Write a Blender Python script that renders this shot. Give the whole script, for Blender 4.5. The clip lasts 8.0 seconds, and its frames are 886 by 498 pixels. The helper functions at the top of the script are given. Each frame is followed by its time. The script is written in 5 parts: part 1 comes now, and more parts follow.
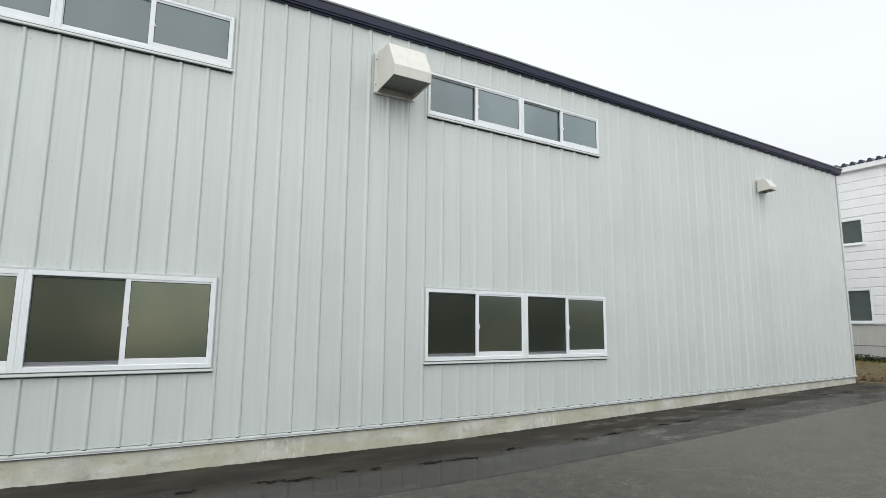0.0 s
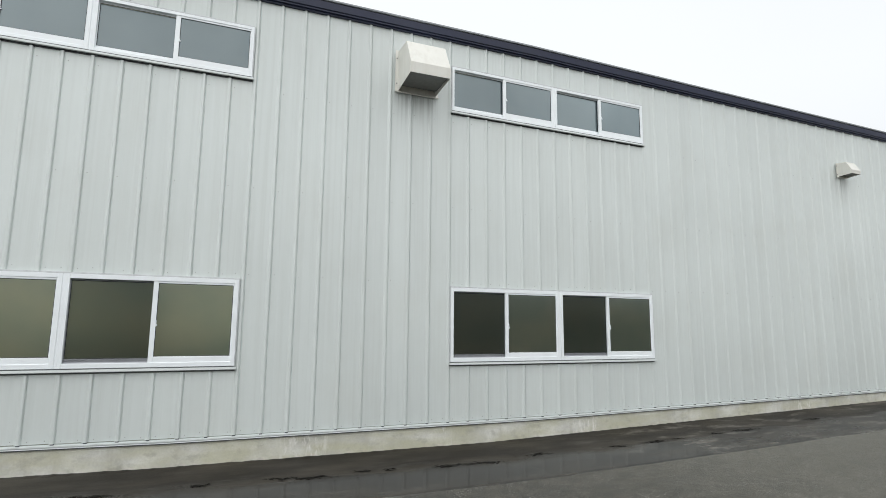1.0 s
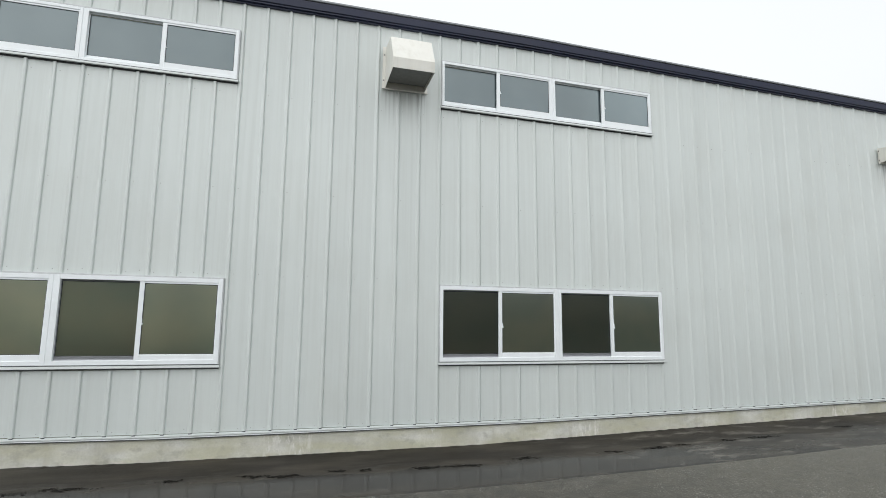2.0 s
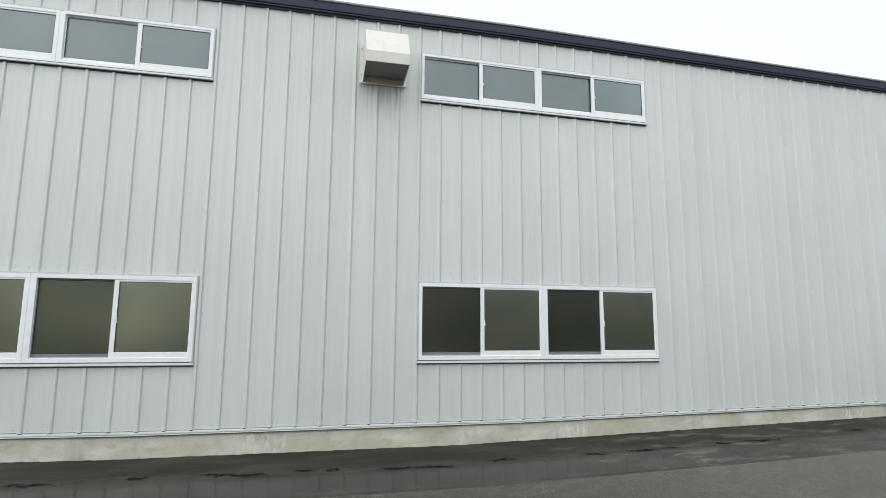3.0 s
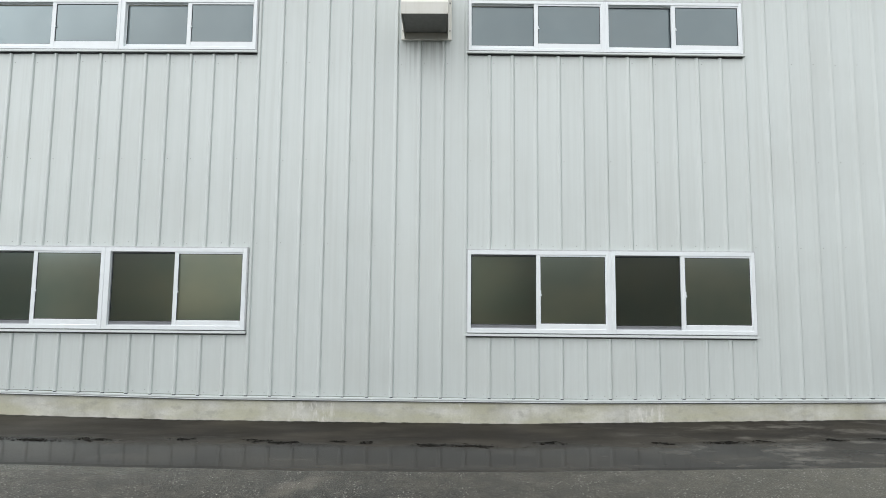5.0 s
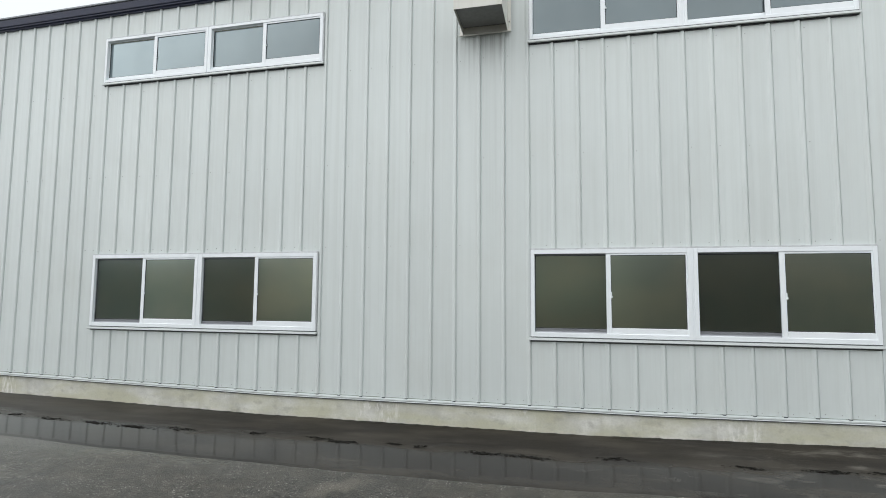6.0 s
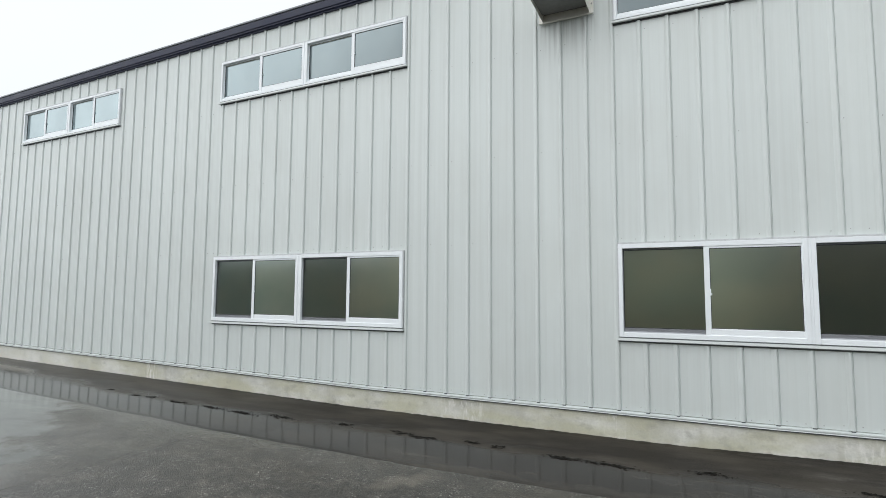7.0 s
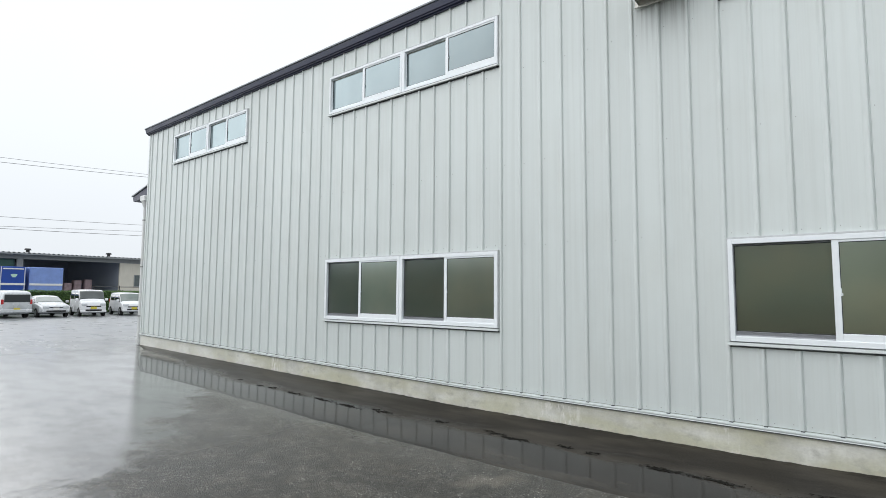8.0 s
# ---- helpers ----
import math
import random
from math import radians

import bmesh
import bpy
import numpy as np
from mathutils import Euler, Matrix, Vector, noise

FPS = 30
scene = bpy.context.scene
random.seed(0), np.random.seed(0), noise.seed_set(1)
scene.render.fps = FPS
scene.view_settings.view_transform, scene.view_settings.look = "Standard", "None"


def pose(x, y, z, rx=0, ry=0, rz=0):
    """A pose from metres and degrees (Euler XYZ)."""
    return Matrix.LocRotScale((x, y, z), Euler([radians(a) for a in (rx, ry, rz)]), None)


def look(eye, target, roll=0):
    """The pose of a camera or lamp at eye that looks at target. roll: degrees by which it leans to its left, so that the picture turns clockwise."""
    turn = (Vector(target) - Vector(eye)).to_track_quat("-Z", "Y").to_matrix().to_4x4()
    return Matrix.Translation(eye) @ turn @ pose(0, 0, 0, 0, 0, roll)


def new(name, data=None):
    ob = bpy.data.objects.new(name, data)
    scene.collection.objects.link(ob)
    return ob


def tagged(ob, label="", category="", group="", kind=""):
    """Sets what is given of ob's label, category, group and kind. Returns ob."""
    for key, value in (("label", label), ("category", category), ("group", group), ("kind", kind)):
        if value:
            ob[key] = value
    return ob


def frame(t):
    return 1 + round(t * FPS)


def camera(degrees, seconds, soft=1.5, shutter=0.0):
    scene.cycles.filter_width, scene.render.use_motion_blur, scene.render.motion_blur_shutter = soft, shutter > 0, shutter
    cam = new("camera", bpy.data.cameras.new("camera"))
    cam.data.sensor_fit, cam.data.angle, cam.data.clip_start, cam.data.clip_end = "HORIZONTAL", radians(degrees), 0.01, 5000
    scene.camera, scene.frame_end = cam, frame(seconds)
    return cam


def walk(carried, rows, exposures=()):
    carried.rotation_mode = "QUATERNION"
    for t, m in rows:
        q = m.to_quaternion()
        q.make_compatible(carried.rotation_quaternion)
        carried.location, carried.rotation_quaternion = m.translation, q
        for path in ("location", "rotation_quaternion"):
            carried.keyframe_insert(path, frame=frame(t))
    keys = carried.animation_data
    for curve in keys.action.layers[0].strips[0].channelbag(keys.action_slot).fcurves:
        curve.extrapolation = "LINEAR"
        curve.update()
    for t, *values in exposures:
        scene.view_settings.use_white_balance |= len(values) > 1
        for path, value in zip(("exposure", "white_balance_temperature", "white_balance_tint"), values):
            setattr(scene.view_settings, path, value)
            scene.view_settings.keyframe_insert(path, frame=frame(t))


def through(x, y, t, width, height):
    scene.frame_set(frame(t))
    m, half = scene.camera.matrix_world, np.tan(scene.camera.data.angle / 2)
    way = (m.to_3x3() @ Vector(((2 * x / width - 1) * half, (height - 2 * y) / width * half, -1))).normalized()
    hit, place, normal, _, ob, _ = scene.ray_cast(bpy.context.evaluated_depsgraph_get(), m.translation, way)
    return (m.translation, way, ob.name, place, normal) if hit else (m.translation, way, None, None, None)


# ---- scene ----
cam = camera(78.9, 8.0, soft=0.6)
PATH = [
    (0, (1.972, -0.038, 1.588), (2.961, 1.677, 1.87), 0.5),
    (0.5, (2.31, -0.137, 1.58), (3.149, 1.656, 1.865), 0.4),
    (1, (2.7, -0.229, 1.581), (3.428, 1.612, 1.864), 0.5),
    (1.5, (3.128, -0.319, 1.573), (3.767, 1.555, 1.854), 0.5),
    (3, (4.257, -0.381, 1.558), (4.691, 1.551, 1.836), 0.4),
    (3.5, (4.544, -0.313, 1.549), (4.976, 1.629, 1.744), 0.5),
    (4, (4.757, -0.228, 1.523), (5.129, 1.729, 1.7), 0.4),
    (4.5, (4.969, -0.128, 1.516), (5.161, 1.855, 1.694), 0.5),
    (6, (5.953, 0.247, 1.582), (5.491, 2.186, 1.749), 0.4),
    (6.5, (6.182, 0.35, 1.565), (5.509, 2.226, 1.729), 0.4),
    (7, (6.356, 0.478, 1.552), (5.479, 2.268, 1.717), 0.4),
    (7.5, (6.505, 0.557, 1.556), (5.437, 2.24, 1.722), 0.4),
    (8, (6.619, 0.643, 1.554), (5.373, 2.199, 1.716), 0.4),
]
walk(cam, [(t, look(eye, target, roll)) for t, eye, target, roll in PATH],
     exposures=((0, 0.0, 6500, 10), (3.0, 0.02, 6450, 10), (4.0, 0.16, 6380, 10), (4.5, 0.17, 6420, 10), (6.0, 0.02, 6400, 10), (7.5, 0.05, 6380, 10), (8.0, 0.08, 6340, 10)))

# ---- world and light: an even overcast sky after rain ----
world = bpy.data.worlds.new("overcast_sky")
scene.world = world
world.use_nodes = True
wn, wl = world.node_tree.nodes, world.node_tree.links
wn.clear()
sky = wn.new("ShaderNodeTexSky")
sky.sky_type = "NISHITA"
sky.sun_disc = False
sky.sun_elevation, sky.sun_rotation = radians(38), radians(215)
sky.dust_density, sky.air_density, sky.ozone_density = 6.0, 1.0, 1.0
grey = wn.new("ShaderNodeHueSaturation")
grey.inputs["Saturation"].default_value = 0.15
cloud_noise = wn.new("ShaderNodeTexNoise")
cloud_noise.inputs["Scale"].default_value = 1.6
cloud_noise.inputs["Detail"].default_value = 3.0
cloud_ramp = wn.new("ShaderNodeMapRange")
cloud_ramp.inputs["To Min"].default_value = 0.93
cloud_ramp.inputs["To Max"].default_value = 1.05
cloud = wn.new("ShaderNodeMix")
cloud.data_type = "RGBA"
cloud.blend_type = "MULTIPLY"
cloud.inputs["Factor"].default_value = 1.0
cloud.inputs["A"].default_value = (8.95, 9.3, 9.55, 1)
mix = wn.new("ShaderNodeMix")
mix.data_type = "RGBA"
mix.inputs["Factor"].default_value = 0.9
back = wn.new("ShaderNodeBackground")
back.inputs["Strength"].default_value = 0.113
wout = wn.new("ShaderNodeOutputWorld")
wl.new(sky.outputs["Color"], grey.inputs["Color"])
wl.new(cloud_noise.outputs["Fac"], cloud_ramp.inputs["Value"])
# the cloud deck is a little greyer towards the horizon
sky_at = wn.new("ShaderNodeTexCoord")
sky_xyz = wn.new("ShaderNodeSeparateXYZ")
low = wn.new("ShaderNodeMapRange")
low.interpolation_type = "SMOOTHSTEP"
low.inputs["From Min"].default_value, low.inputs["From Max"].default_value = 0.0, 0.40
low.inputs["To Min"].default_value, low.inputs["To Max"].default_value = 0.87, 1.03
deck = wn.new("ShaderNodeMath")
deck.operation = "MULTIPLY"
wl.new(sky_at.outputs["Generated"], sky_xyz.inputs["Vector"])
wl.new(sky_xyz.outputs["Z"], low.inputs["Value"])
wl.new(cloud_ramp.outputs["Result"], deck.inputs[0])
wl.new(low.outputs["Result"], deck.inputs[1])
wl.new(deck.outputs[0], cloud.inputs["B"])
wl.new(grey.outputs["Color"], mix.inputs["A"])
wl.new(cloud.outputs["Result"], mix.inputs["B"])
wl.new(mix.outputs["Result"], back.inputs["Color"])
wl.new(back.outputs["Background"], wout.inputs["Surface"])

sun = new("sun", bpy.data.lights.new("sun", "SUN"))
sun.data.energy, sun.data.angle, sun.data.color = 1.6, radians(130), (1.0, 0.985, 0.97)
sun.matrix_world = look((-14, -20, 19), (0, 0, 0))

# ---- materials ----


def material(name):
    m = bpy.data.materials.new(name)
    m.use_nodes = True
    nt = m.node_tree
    return m, nt.nodes, nt.links, nt.nodes["Principled BSDF"]


def coords(n, l, scale=(1, 1, 1), world_space=True):
    """Texture coordinates in metres, stretched by scale."""
    mp = n.new("ShaderNodeMapping")
    mp.inputs["Scale"].default_value = scale
    if world_space:
        g = n.new("ShaderNodeNewGeometry")
        l.new(g.outputs["Position"], mp.inputs["Vector"])
    else:
        g = n.new("ShaderNodeTexCoord")
        l.new(g.outputs["Object"], mp.inputs["Vector"])
    return mp.outputs["Vector"]


def noise_tex(n, l, vec, scale, detail=4.0, rough=0.55):
    t = n.new("ShaderNodeTexNoise")
    t.inputs["Scale"].default_value = scale
    t.inputs["Detail"].default_value = detail
    t.inputs["Roughness"].default_value = rough
    l.new(vec, t.inputs["Vector"])
    return t.outputs["Fac"]


def ramp(n, l, fac, a, b, ca, cb):
    r = n.new("ShaderNodeValToRGB")
    r.color_ramp.elements[0].position, r.color_ramp.elements[0].color = a, (*ca, 1)
    r.color_ramp.elements[1].position, r.color_ramp.elements[1].color = b, (*cb, 1)
    l.new(fac, r.inputs["Fac"])
    return r.outputs["Color"]


def maprange(n, l, fac, a, b, c, d, smooth=False):
    r = n.new("ShaderNodeMapRange")
    if smooth:
        r.interpolation_type = "SMOOTHSTEP"
    for k, v in (("From Min", a), ("From Max", b), ("To Min", c), ("To Max", d)):
        r.inputs[k].default_value = v
    l.new(fac, r.inputs["Value"])
    return r.outputs["Result"]


def mixcol(n, l, fac, a, b, mode="MIX"):
    m = n.new("ShaderNodeMix")
    m.data_type, m.blend_type = "RGBA", mode
    for v, k in ((fac, "Factor"), (a, "A"), (b, "B")):
        if isinstance(v, (int, float)):
            m.inputs[k].default_value = v
        elif isinstance(v, tuple):
            m.inputs[k].default_value = (*v, 1)
        else:
            l.new(v, m.inputs[k])
    return m.outputs["Result"]


def math_node(n, l, op, a, b=None):
    m = n.new("ShaderNodeMath")
    m.operation = op
    for v, i in ((a, 0), (b, 1)):
        if v is None:
            continue
        if isinstance(v, (int, float)):
            m.inputs[i].default_value = v
        else:
            l.new(v, m.inputs[i])
    return m.outputs[0]


def bump(n, l, height, strength, distance, bsdf):
    b = n.new("ShaderNodeBump")
    b.inputs["Strength"].default_value = strength
    b.inputs["Distance"].default_value = distance
    l.new(height, b.inputs["Height"])
    l.new(b.outputs["Normal"], bsdf.inputs["Normal"])


def painted(name, col, rough=0.45, vary=0.08, metal=0.0, scale=3.0, dirt=(0.45, 0.43, 0.38), dirt_amount=0.15):
    """Paint with faint mottling, fine streaks that run down it, and a little grime."""
    m, n, l, p = material(name)
    v = coords(n, l)
    broad = noise_tex(n, l, v, scale)
    streak = noise_tex(n, l, coords(n, l, (14, 14, 0.7)), 1.0, 3.0)
    c = ramp(n, l, broad, 0.3, 0.75, tuple(x * (1 - vary) for x in col), tuple(min(1, x * (1 + vary)) for x in col))
    f = maprange(n, l, streak, 0.5, 0.8, 0.0, dirt_amount)
    c = mixcol(n, l, f, c, tuple(a * b for a, b in zip(col, dirt)))
    l.new(c, p.inputs["Base Color"])
    l.new(maprange(n, l, broad, 0.3, 0.7, rough - 0.06, rough + 0.08), p.inputs["Roughness"])
    p.inputs["Metallic"].default_value = metal
    return m


def siding_material():
    m, n, l, p = material("pale_grey_siding")
    col = (0.653, 0.699, 0.684)
    v = coords(n, l)
    broad = noise_tex(n, l, v, 0.5, 3.0)
    info = n.new("ShaderNodeObjectInfo")
    sheet = maprange(n, l, info.outputs["Random"], 0, 1, 0.975, 1.015)
    streak = noise_tex(n, l, coords(n, l, (22, 22, 0.35)), 1.0, 4.0, 0.6)
    c = ramp(n, l, broad, 0.3, 0.7, tuple(x * 0.96 for x in col), tuple(x * 1.03 for x in col))
    comb = n.new("ShaderNodeCombineColor")
    for k in ("Red", "Green", "Blue"):
        l.new(sheet, comb.inputs[k])
    c = mixcol(n, l, 1.0, c, comb.outputs["Color"], "MULTIPLY")
    c = mixcol(n, l, maprange(n, l, streak, 0.46, 0.72, 0.0, 0.16), c, (0.46, 0.48, 0.45))
    sep = n.new("ShaderNodeSeparateXYZ")
    l.new(v, sep.inputs["Vector"])
    dust = noise_tex(n, l, coords(n, l, (1.2, 1.2, 0.8)), 1.0, 5.0)
    c = mixcol(n, l, maprange(n, l, dust, 0.5, 0.75, 0.0, 0.14), c, (0.47, 0.46, 0.40))
    # grime that ran down below the two hoods
    for hx, hz, hw in ((4.965, 4.76, 0.30), (13.93, 4.57, 0.14)):
        off = math_node(n, l, "ABSOLUTE", math_node(n, l, "SUBTRACT", sep.outputs["X"], hx))
        inside = maprange(n, l, off, hw, hw + 0.05, 1.0, 0.0)
        under = maprange(n, l, sep.outputs["Z"], hz - 0.75, hz - 0.02, 0.0, 1.0)
        below = maprange(n, l, sep.outputs["Z"], hz - 0.01, hz, 1.0, 0.0)
        run = noise_tex(n, l, coords(n, l, (30, 30, 0.5)), 1.0, 3.0)
        f = math_node(n, l, "MULTIPLY", math_node(n, l, "MULTIPLY", inside, below), math_node(n, l, "MULTIPLY", math_node(n, l, "POWER", under, 2.0), maprange(n, l, run, 0.44, 0.64, 0.03, 0.5)))
        c = mixcol(n, l, f, c, (0.16, 0.16, 0.15))
    l.new(c, p.inputs["Base Color"])
    l.new(maprange(n, l, streak, 0.3, 0.8, 0.32, 0.5), p.inputs["Roughness"])
    oil = noise_tex(n, l, coords(n, l, (4, 4, 1.2)), 1.0, 2.0)
    bump(n, l, oil, 0.25, 0.01, p)
    return m


def concrete_material(name="weathered_concrete", col=(0.655, 0.655, 0.605)):
    m, n, l, p = material(name)
    v = coords(n, l)
    broad = noise_tex(n, l, coords(n, l, (2.1, 2.1, 2.6)), 1.0, 6.0, 0.6)
    fine = noise_tex(n, l, v, 45, 5.0)
    c = ramp(n, l, broad, 0.36, 0.64, tuple(x * 0.76 for x in col), tuple(min(1, x * 1.18) for x in col))
    runs = noise_tex(n, l, coords(n, l, (9, 9, 0.6)), 1.0, 3.0)
    c = mixcol(n, l, maprange(n, l, runs, 0.54, 0.75, 0, 0.35), c, (0.38, 0.36, 0.26))
    sep = n.new("ShaderNodeSeparateXYZ")
    l.new(v, sep.inputs["Vector"])
    bloom = None
    for cx, half in ((3.62, 0.30), (5.43, 0.08), (7.62, 0.26), (12.3, 0.2), (-2.1, 0.15)):
        off = math_node(n, l, "ABSOLUTE", math_node(n, l, "SUBTRACT", sep.outputs["X"], cx))
        here = maprange(n, l, off, half * 0.6, half + 0.08, 1.0, 0.0, True)
        bloom = here if bloom is None else math_node(n, l, "MAXIMUM", bloom, here)
    tracks = noise_tex(n, l, coords(n, l, (20, 20, 6.0)), 1.0, 3.0, 0.6)
    algae = noise_tex(n, l, coords(n, l, (1.5, 1.5, 4.5)), 1.0, 4.0)
    c = mixcol(n, l, maprange(n, l, algae, 0.38, 0.62, 0.05, 0.8), c, (0.53, 0.52, 0.38))
    damp = noise_tex(n, l, coords(n, l, (5.0, 5.0, 7.0)), 1.0, 5.0, 0.62)
    c = mixcol(n, l, maprange(n, l, damp, 0.55, 0.72, 0.0, 0.5), c, (0.27, 0.265, 0.22))
    w = math_node(n, l, "MULTIPLY", bloom, maprange(n, l, tracks, 0.50, 0.66, 0, 0.9))
    c = mixcol(n, l, w, c, (0.78, 0.77, 0.72))
    # the plinth blends to a paler, whiter grey towards the west end
    west_pale = maprange(n, l, sep.outputs["X"], -1.5, -6.5, 0.0, 0.7, True)
    c = mixcol(n, l, math_node(n, l, "MULTIPLY", west_pale, maprange(n, l, broad, 0.4, 0.6, 0.7, 1.0)), c, (0.765, 0.765, 0.725))
    c = mixcol(n, l, maprange(n, l, fine, 0.4, 0.75, 0.0, 0.18), c, (0.30, 0.29, 0.25))
    l.new(c, p.inputs["Base Color"])
    p.inputs["Roughness"].default_value = 0.75
    bump(n, l, fine, 0.35, 0.006, p)
    return m


def coarse_asphalt():
    """Old asphalt with its stones laid bare, wet through; water stands in the hollows."""
    m, n, l, p = material("wet_coarse_asphalt")
    v = coords(n, l)
    vor = n.new("ShaderNodeTexVoronoi")
    vor.inputs["Scale"].default_value = 105
    l.new(v, vor.inputs["Vector"])
    sp = n.new("ShaderNodeSeparateColor")
    l.new(vor.outputs["Color"], sp.inputs["Color"])
    stones = ramp(n, l, sp.outputs["Red"], 0.1, 1.0, (0.026, 0.0225, 0.0165), (0.165, 0.146, 0.110))
    binder = maprange(n, l, vor.outputs["Distance"], 0.25, 0.6, 0.0, 0.85)
    c = mixcol(n, l, binder, stones, (0.032, 0.029, 0.022))
    clump = noise_tex(n, l, v, 3.2, 4.0, 0.65)
    bright = math_node(n, l, "MULTIPLY", maprange(n, l, sp.outputs["Green"], 0.74, 0.9, 0.0, 1.0), maprange(n, l, clump, 0.36, 0.64, 0.12, 0.75))
    c = mixcol(n, l, bright, c, (0.38, 0.36, 0.31))
    vor2 = n.new("ShaderNodeTexVoronoi")
    vor2.inputs["Scale"].default_value = 57
    l.new(v, vor2.inputs["Vector"])
    sp2 = n.new("ShaderNodeSeparateColor")
    l.new(vor2.outputs["Color"], sp2.inputs["Color"])
    pebble = math_node(n, l, "MULTIPLY", maprange(n, l, sp2.outputs["Blue"], 0.72, 0.95, 0.0, 1.0), maprange(n, l, vor2.outputs["Distance"], 0.18, 0.40, 0.9, 0.0))
    c = mixcol(n, l, pebble, c, (0.27, 0.255, 0.22))
    broad = noise_tex(n, l, v, 0.55, 5.0, 0.6)
    blotch = noise_tex(n, l, v, 2.3, 4.0, 0.65)
    c = mixcol(n, l, maprange(n, l, blotch, 0.42, 0.62, 0.5, 0.0), c, (0.022, 0.021, 0.019))
    c = mixcol(n, l, maprange(n, l, broad, 0.42, 0.7, 0, 0.45), c, (0.088, 0.077, 0.053))
    mottle = noise_tex(n, l, v, 8.0, 5.0, 0.7)
    c = mixcol(n, l, maprange(n, l, mottle, 0.38, 0.56, 0.6, 0.0), c, (0.020, 0.019, 0.016))
    c = mixcol(n, l, maprange(n, l, mottle, 0.54, 0.72, 0.0, 0.45), c, (0.17, 0.155, 0.125))
    # the east part of the yard has dried to a paler olive grey
    spx = n.new("ShaderNodeSeparateXYZ")
    l.new(v, spx.inputs["Vector"])
    dried = math_node(n, l, "MULTIPLY", maprange(n, l, spx.outputs["X"], 4.6, 9.0, 0.0, 0.74, True), maprange(n, l, mottle, 0.35, 0.6, 0.6, 1.0))
    c = mixcol(n, l, dried, c, (0.150, 0.139, 0.105))
    # pale stones a centimetre and more across; the sky's glint is put into their colour
    vor3 = n.new("ShaderNodeTexVoronoi")
    vor3.voronoi_dimensions = "2D"
    vor3.inputs["Scale"].default_value = 48
    l.new(v, vor3.inputs["Vector"])
    sp3 = n.new("ShaderNodeSeparateColor")
    l.new(vor3.outputs["Color"], sp3.inputs["Color"])
    fleck = math_node(n, l, "MULTIPLY", maprange(n, l, sp3.outputs["Blue"], 0.66, 1.0, 0.0, 1.0), maprange(n, l, vor3.outputs["Distance"], 0.12, 0.34, 1.0, 0.0))
    fleck = math_node(n, l, "MULTIPLY", fleck, maprange(n, l, clump, 0.40, 0.60, 0.12, 1.0))
    c = mixcol(n, l, 1.0, c, (0.82, 0.82, 0.82), "MULTIPLY")
    # a fan of pale washed-out sand
    mp = n.new("ShaderNodeMapping")
    mp.vector_type = "TEXTURE"
    mp.inputs["Location"].default_value = (4.1, 4.42, 0)
    mp.inputs["Rotation"].default_value = (0, 0, radians(55))
    mp.inputs["Scale"].default_value = (0.34, 0.13, 1)
    l.new(v, mp.inputs["Vector"])
    flat = n.new("ShaderNodeVectorMath")
    flat.operation = "MULTIPLY"
    flat.inputs[1].default_value = (1, 1, 0)
    l.new(mp.outputs["Vector"], flat.inputs[0])
    far = n.new("ShaderNodeVectorMath")
    far.operation = "LENGTH"
    l.new(flat.outputs["Vector"], far.inputs[0])
    fan = math_node(n, l, "ADD", far.outputs["Value"], maprange(n, l, noise_tex(n, l, v, 6, 3.0), 0.3, 0.7, -0.4, 0.4))
    c = mixcol(n, l, maprange(n, l, fan, 0.3, 1.3, 0.32, 0.0, True), c, (0.26, 0.23, 0.18))
    # how deep the film of water is: deep in the hollow west of the sand fan, along the strip and over the lot
    sep = n.new("ShaderNodeSeparateXYZ")
    l.new(v, sep.inputs["Vector"])
    film = noise_tex(n, l, coords(n, l, (0.35, 0.7, 1)), 1.0, 5.0, 0.65)
    slant = math_node(n, l, "ADD", sep.outputs["Y"], math_node(n, l, "MULTIPLY", sep.outputs["X"], 0.9))
    slant = math_node(n, l, "ADD", slant, math_node(n, l, "ADD", maprange(n, l, film, 0.3, 0.7, -0.3, 0.3), maprange(n, l, noise_tex(n, l, coords(n, l, (2.2, 2.2, 1)), 1.0, 5.0, 0.7), 0.3, 0.7, -0.45, 0.45)))
    hollow = maprange(n, l, slant, 4.9, 3.25, 0.0, 0.88, True)
    along = math_node(n, l, "ADD", sep.outputs["Y"], maprange(n, l, film, 0.3, 0.7, -0.3, 0.3))
    by_strip = math_node(n, l, "MULTIPLY", maprange(n, l, along, 4.1, 4.75, 0.0, 1.0, True), maprange(n, l, sep.outputs["X"], 5.5, 0.5, 0.12, 0.6, True))
    deep = math_node(n, l, "MAXIMUM", hollow, by_strip)
    wet = math_node(n, l, "MAXIMUM", deep, maprange(n, l, sep.outputs["X"], 3.6, 0.5, 0.0, 0.5, True))
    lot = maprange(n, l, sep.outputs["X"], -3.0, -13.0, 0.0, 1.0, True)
    wet = math_node(n, l, "MAXIMUM", wet, maprange(n, l, film, 0.62, 0.78, 0.0, 0.6, True))
    fleck = math_node(n, l, "MULTIPLY", fleck, maprange(n, l, deep, 0.35, 0.88, 1.0, 0.15))
    c = mixcol(n, l, fleck, c, (0.70, 0.68, 0.61))
    p.inputs["IOR"].default_value = 1.45
    # the sky's bluish reflection on the wet west part is put into the colour
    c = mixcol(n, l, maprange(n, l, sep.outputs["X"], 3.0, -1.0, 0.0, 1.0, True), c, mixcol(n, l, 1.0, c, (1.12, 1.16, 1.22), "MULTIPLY"))
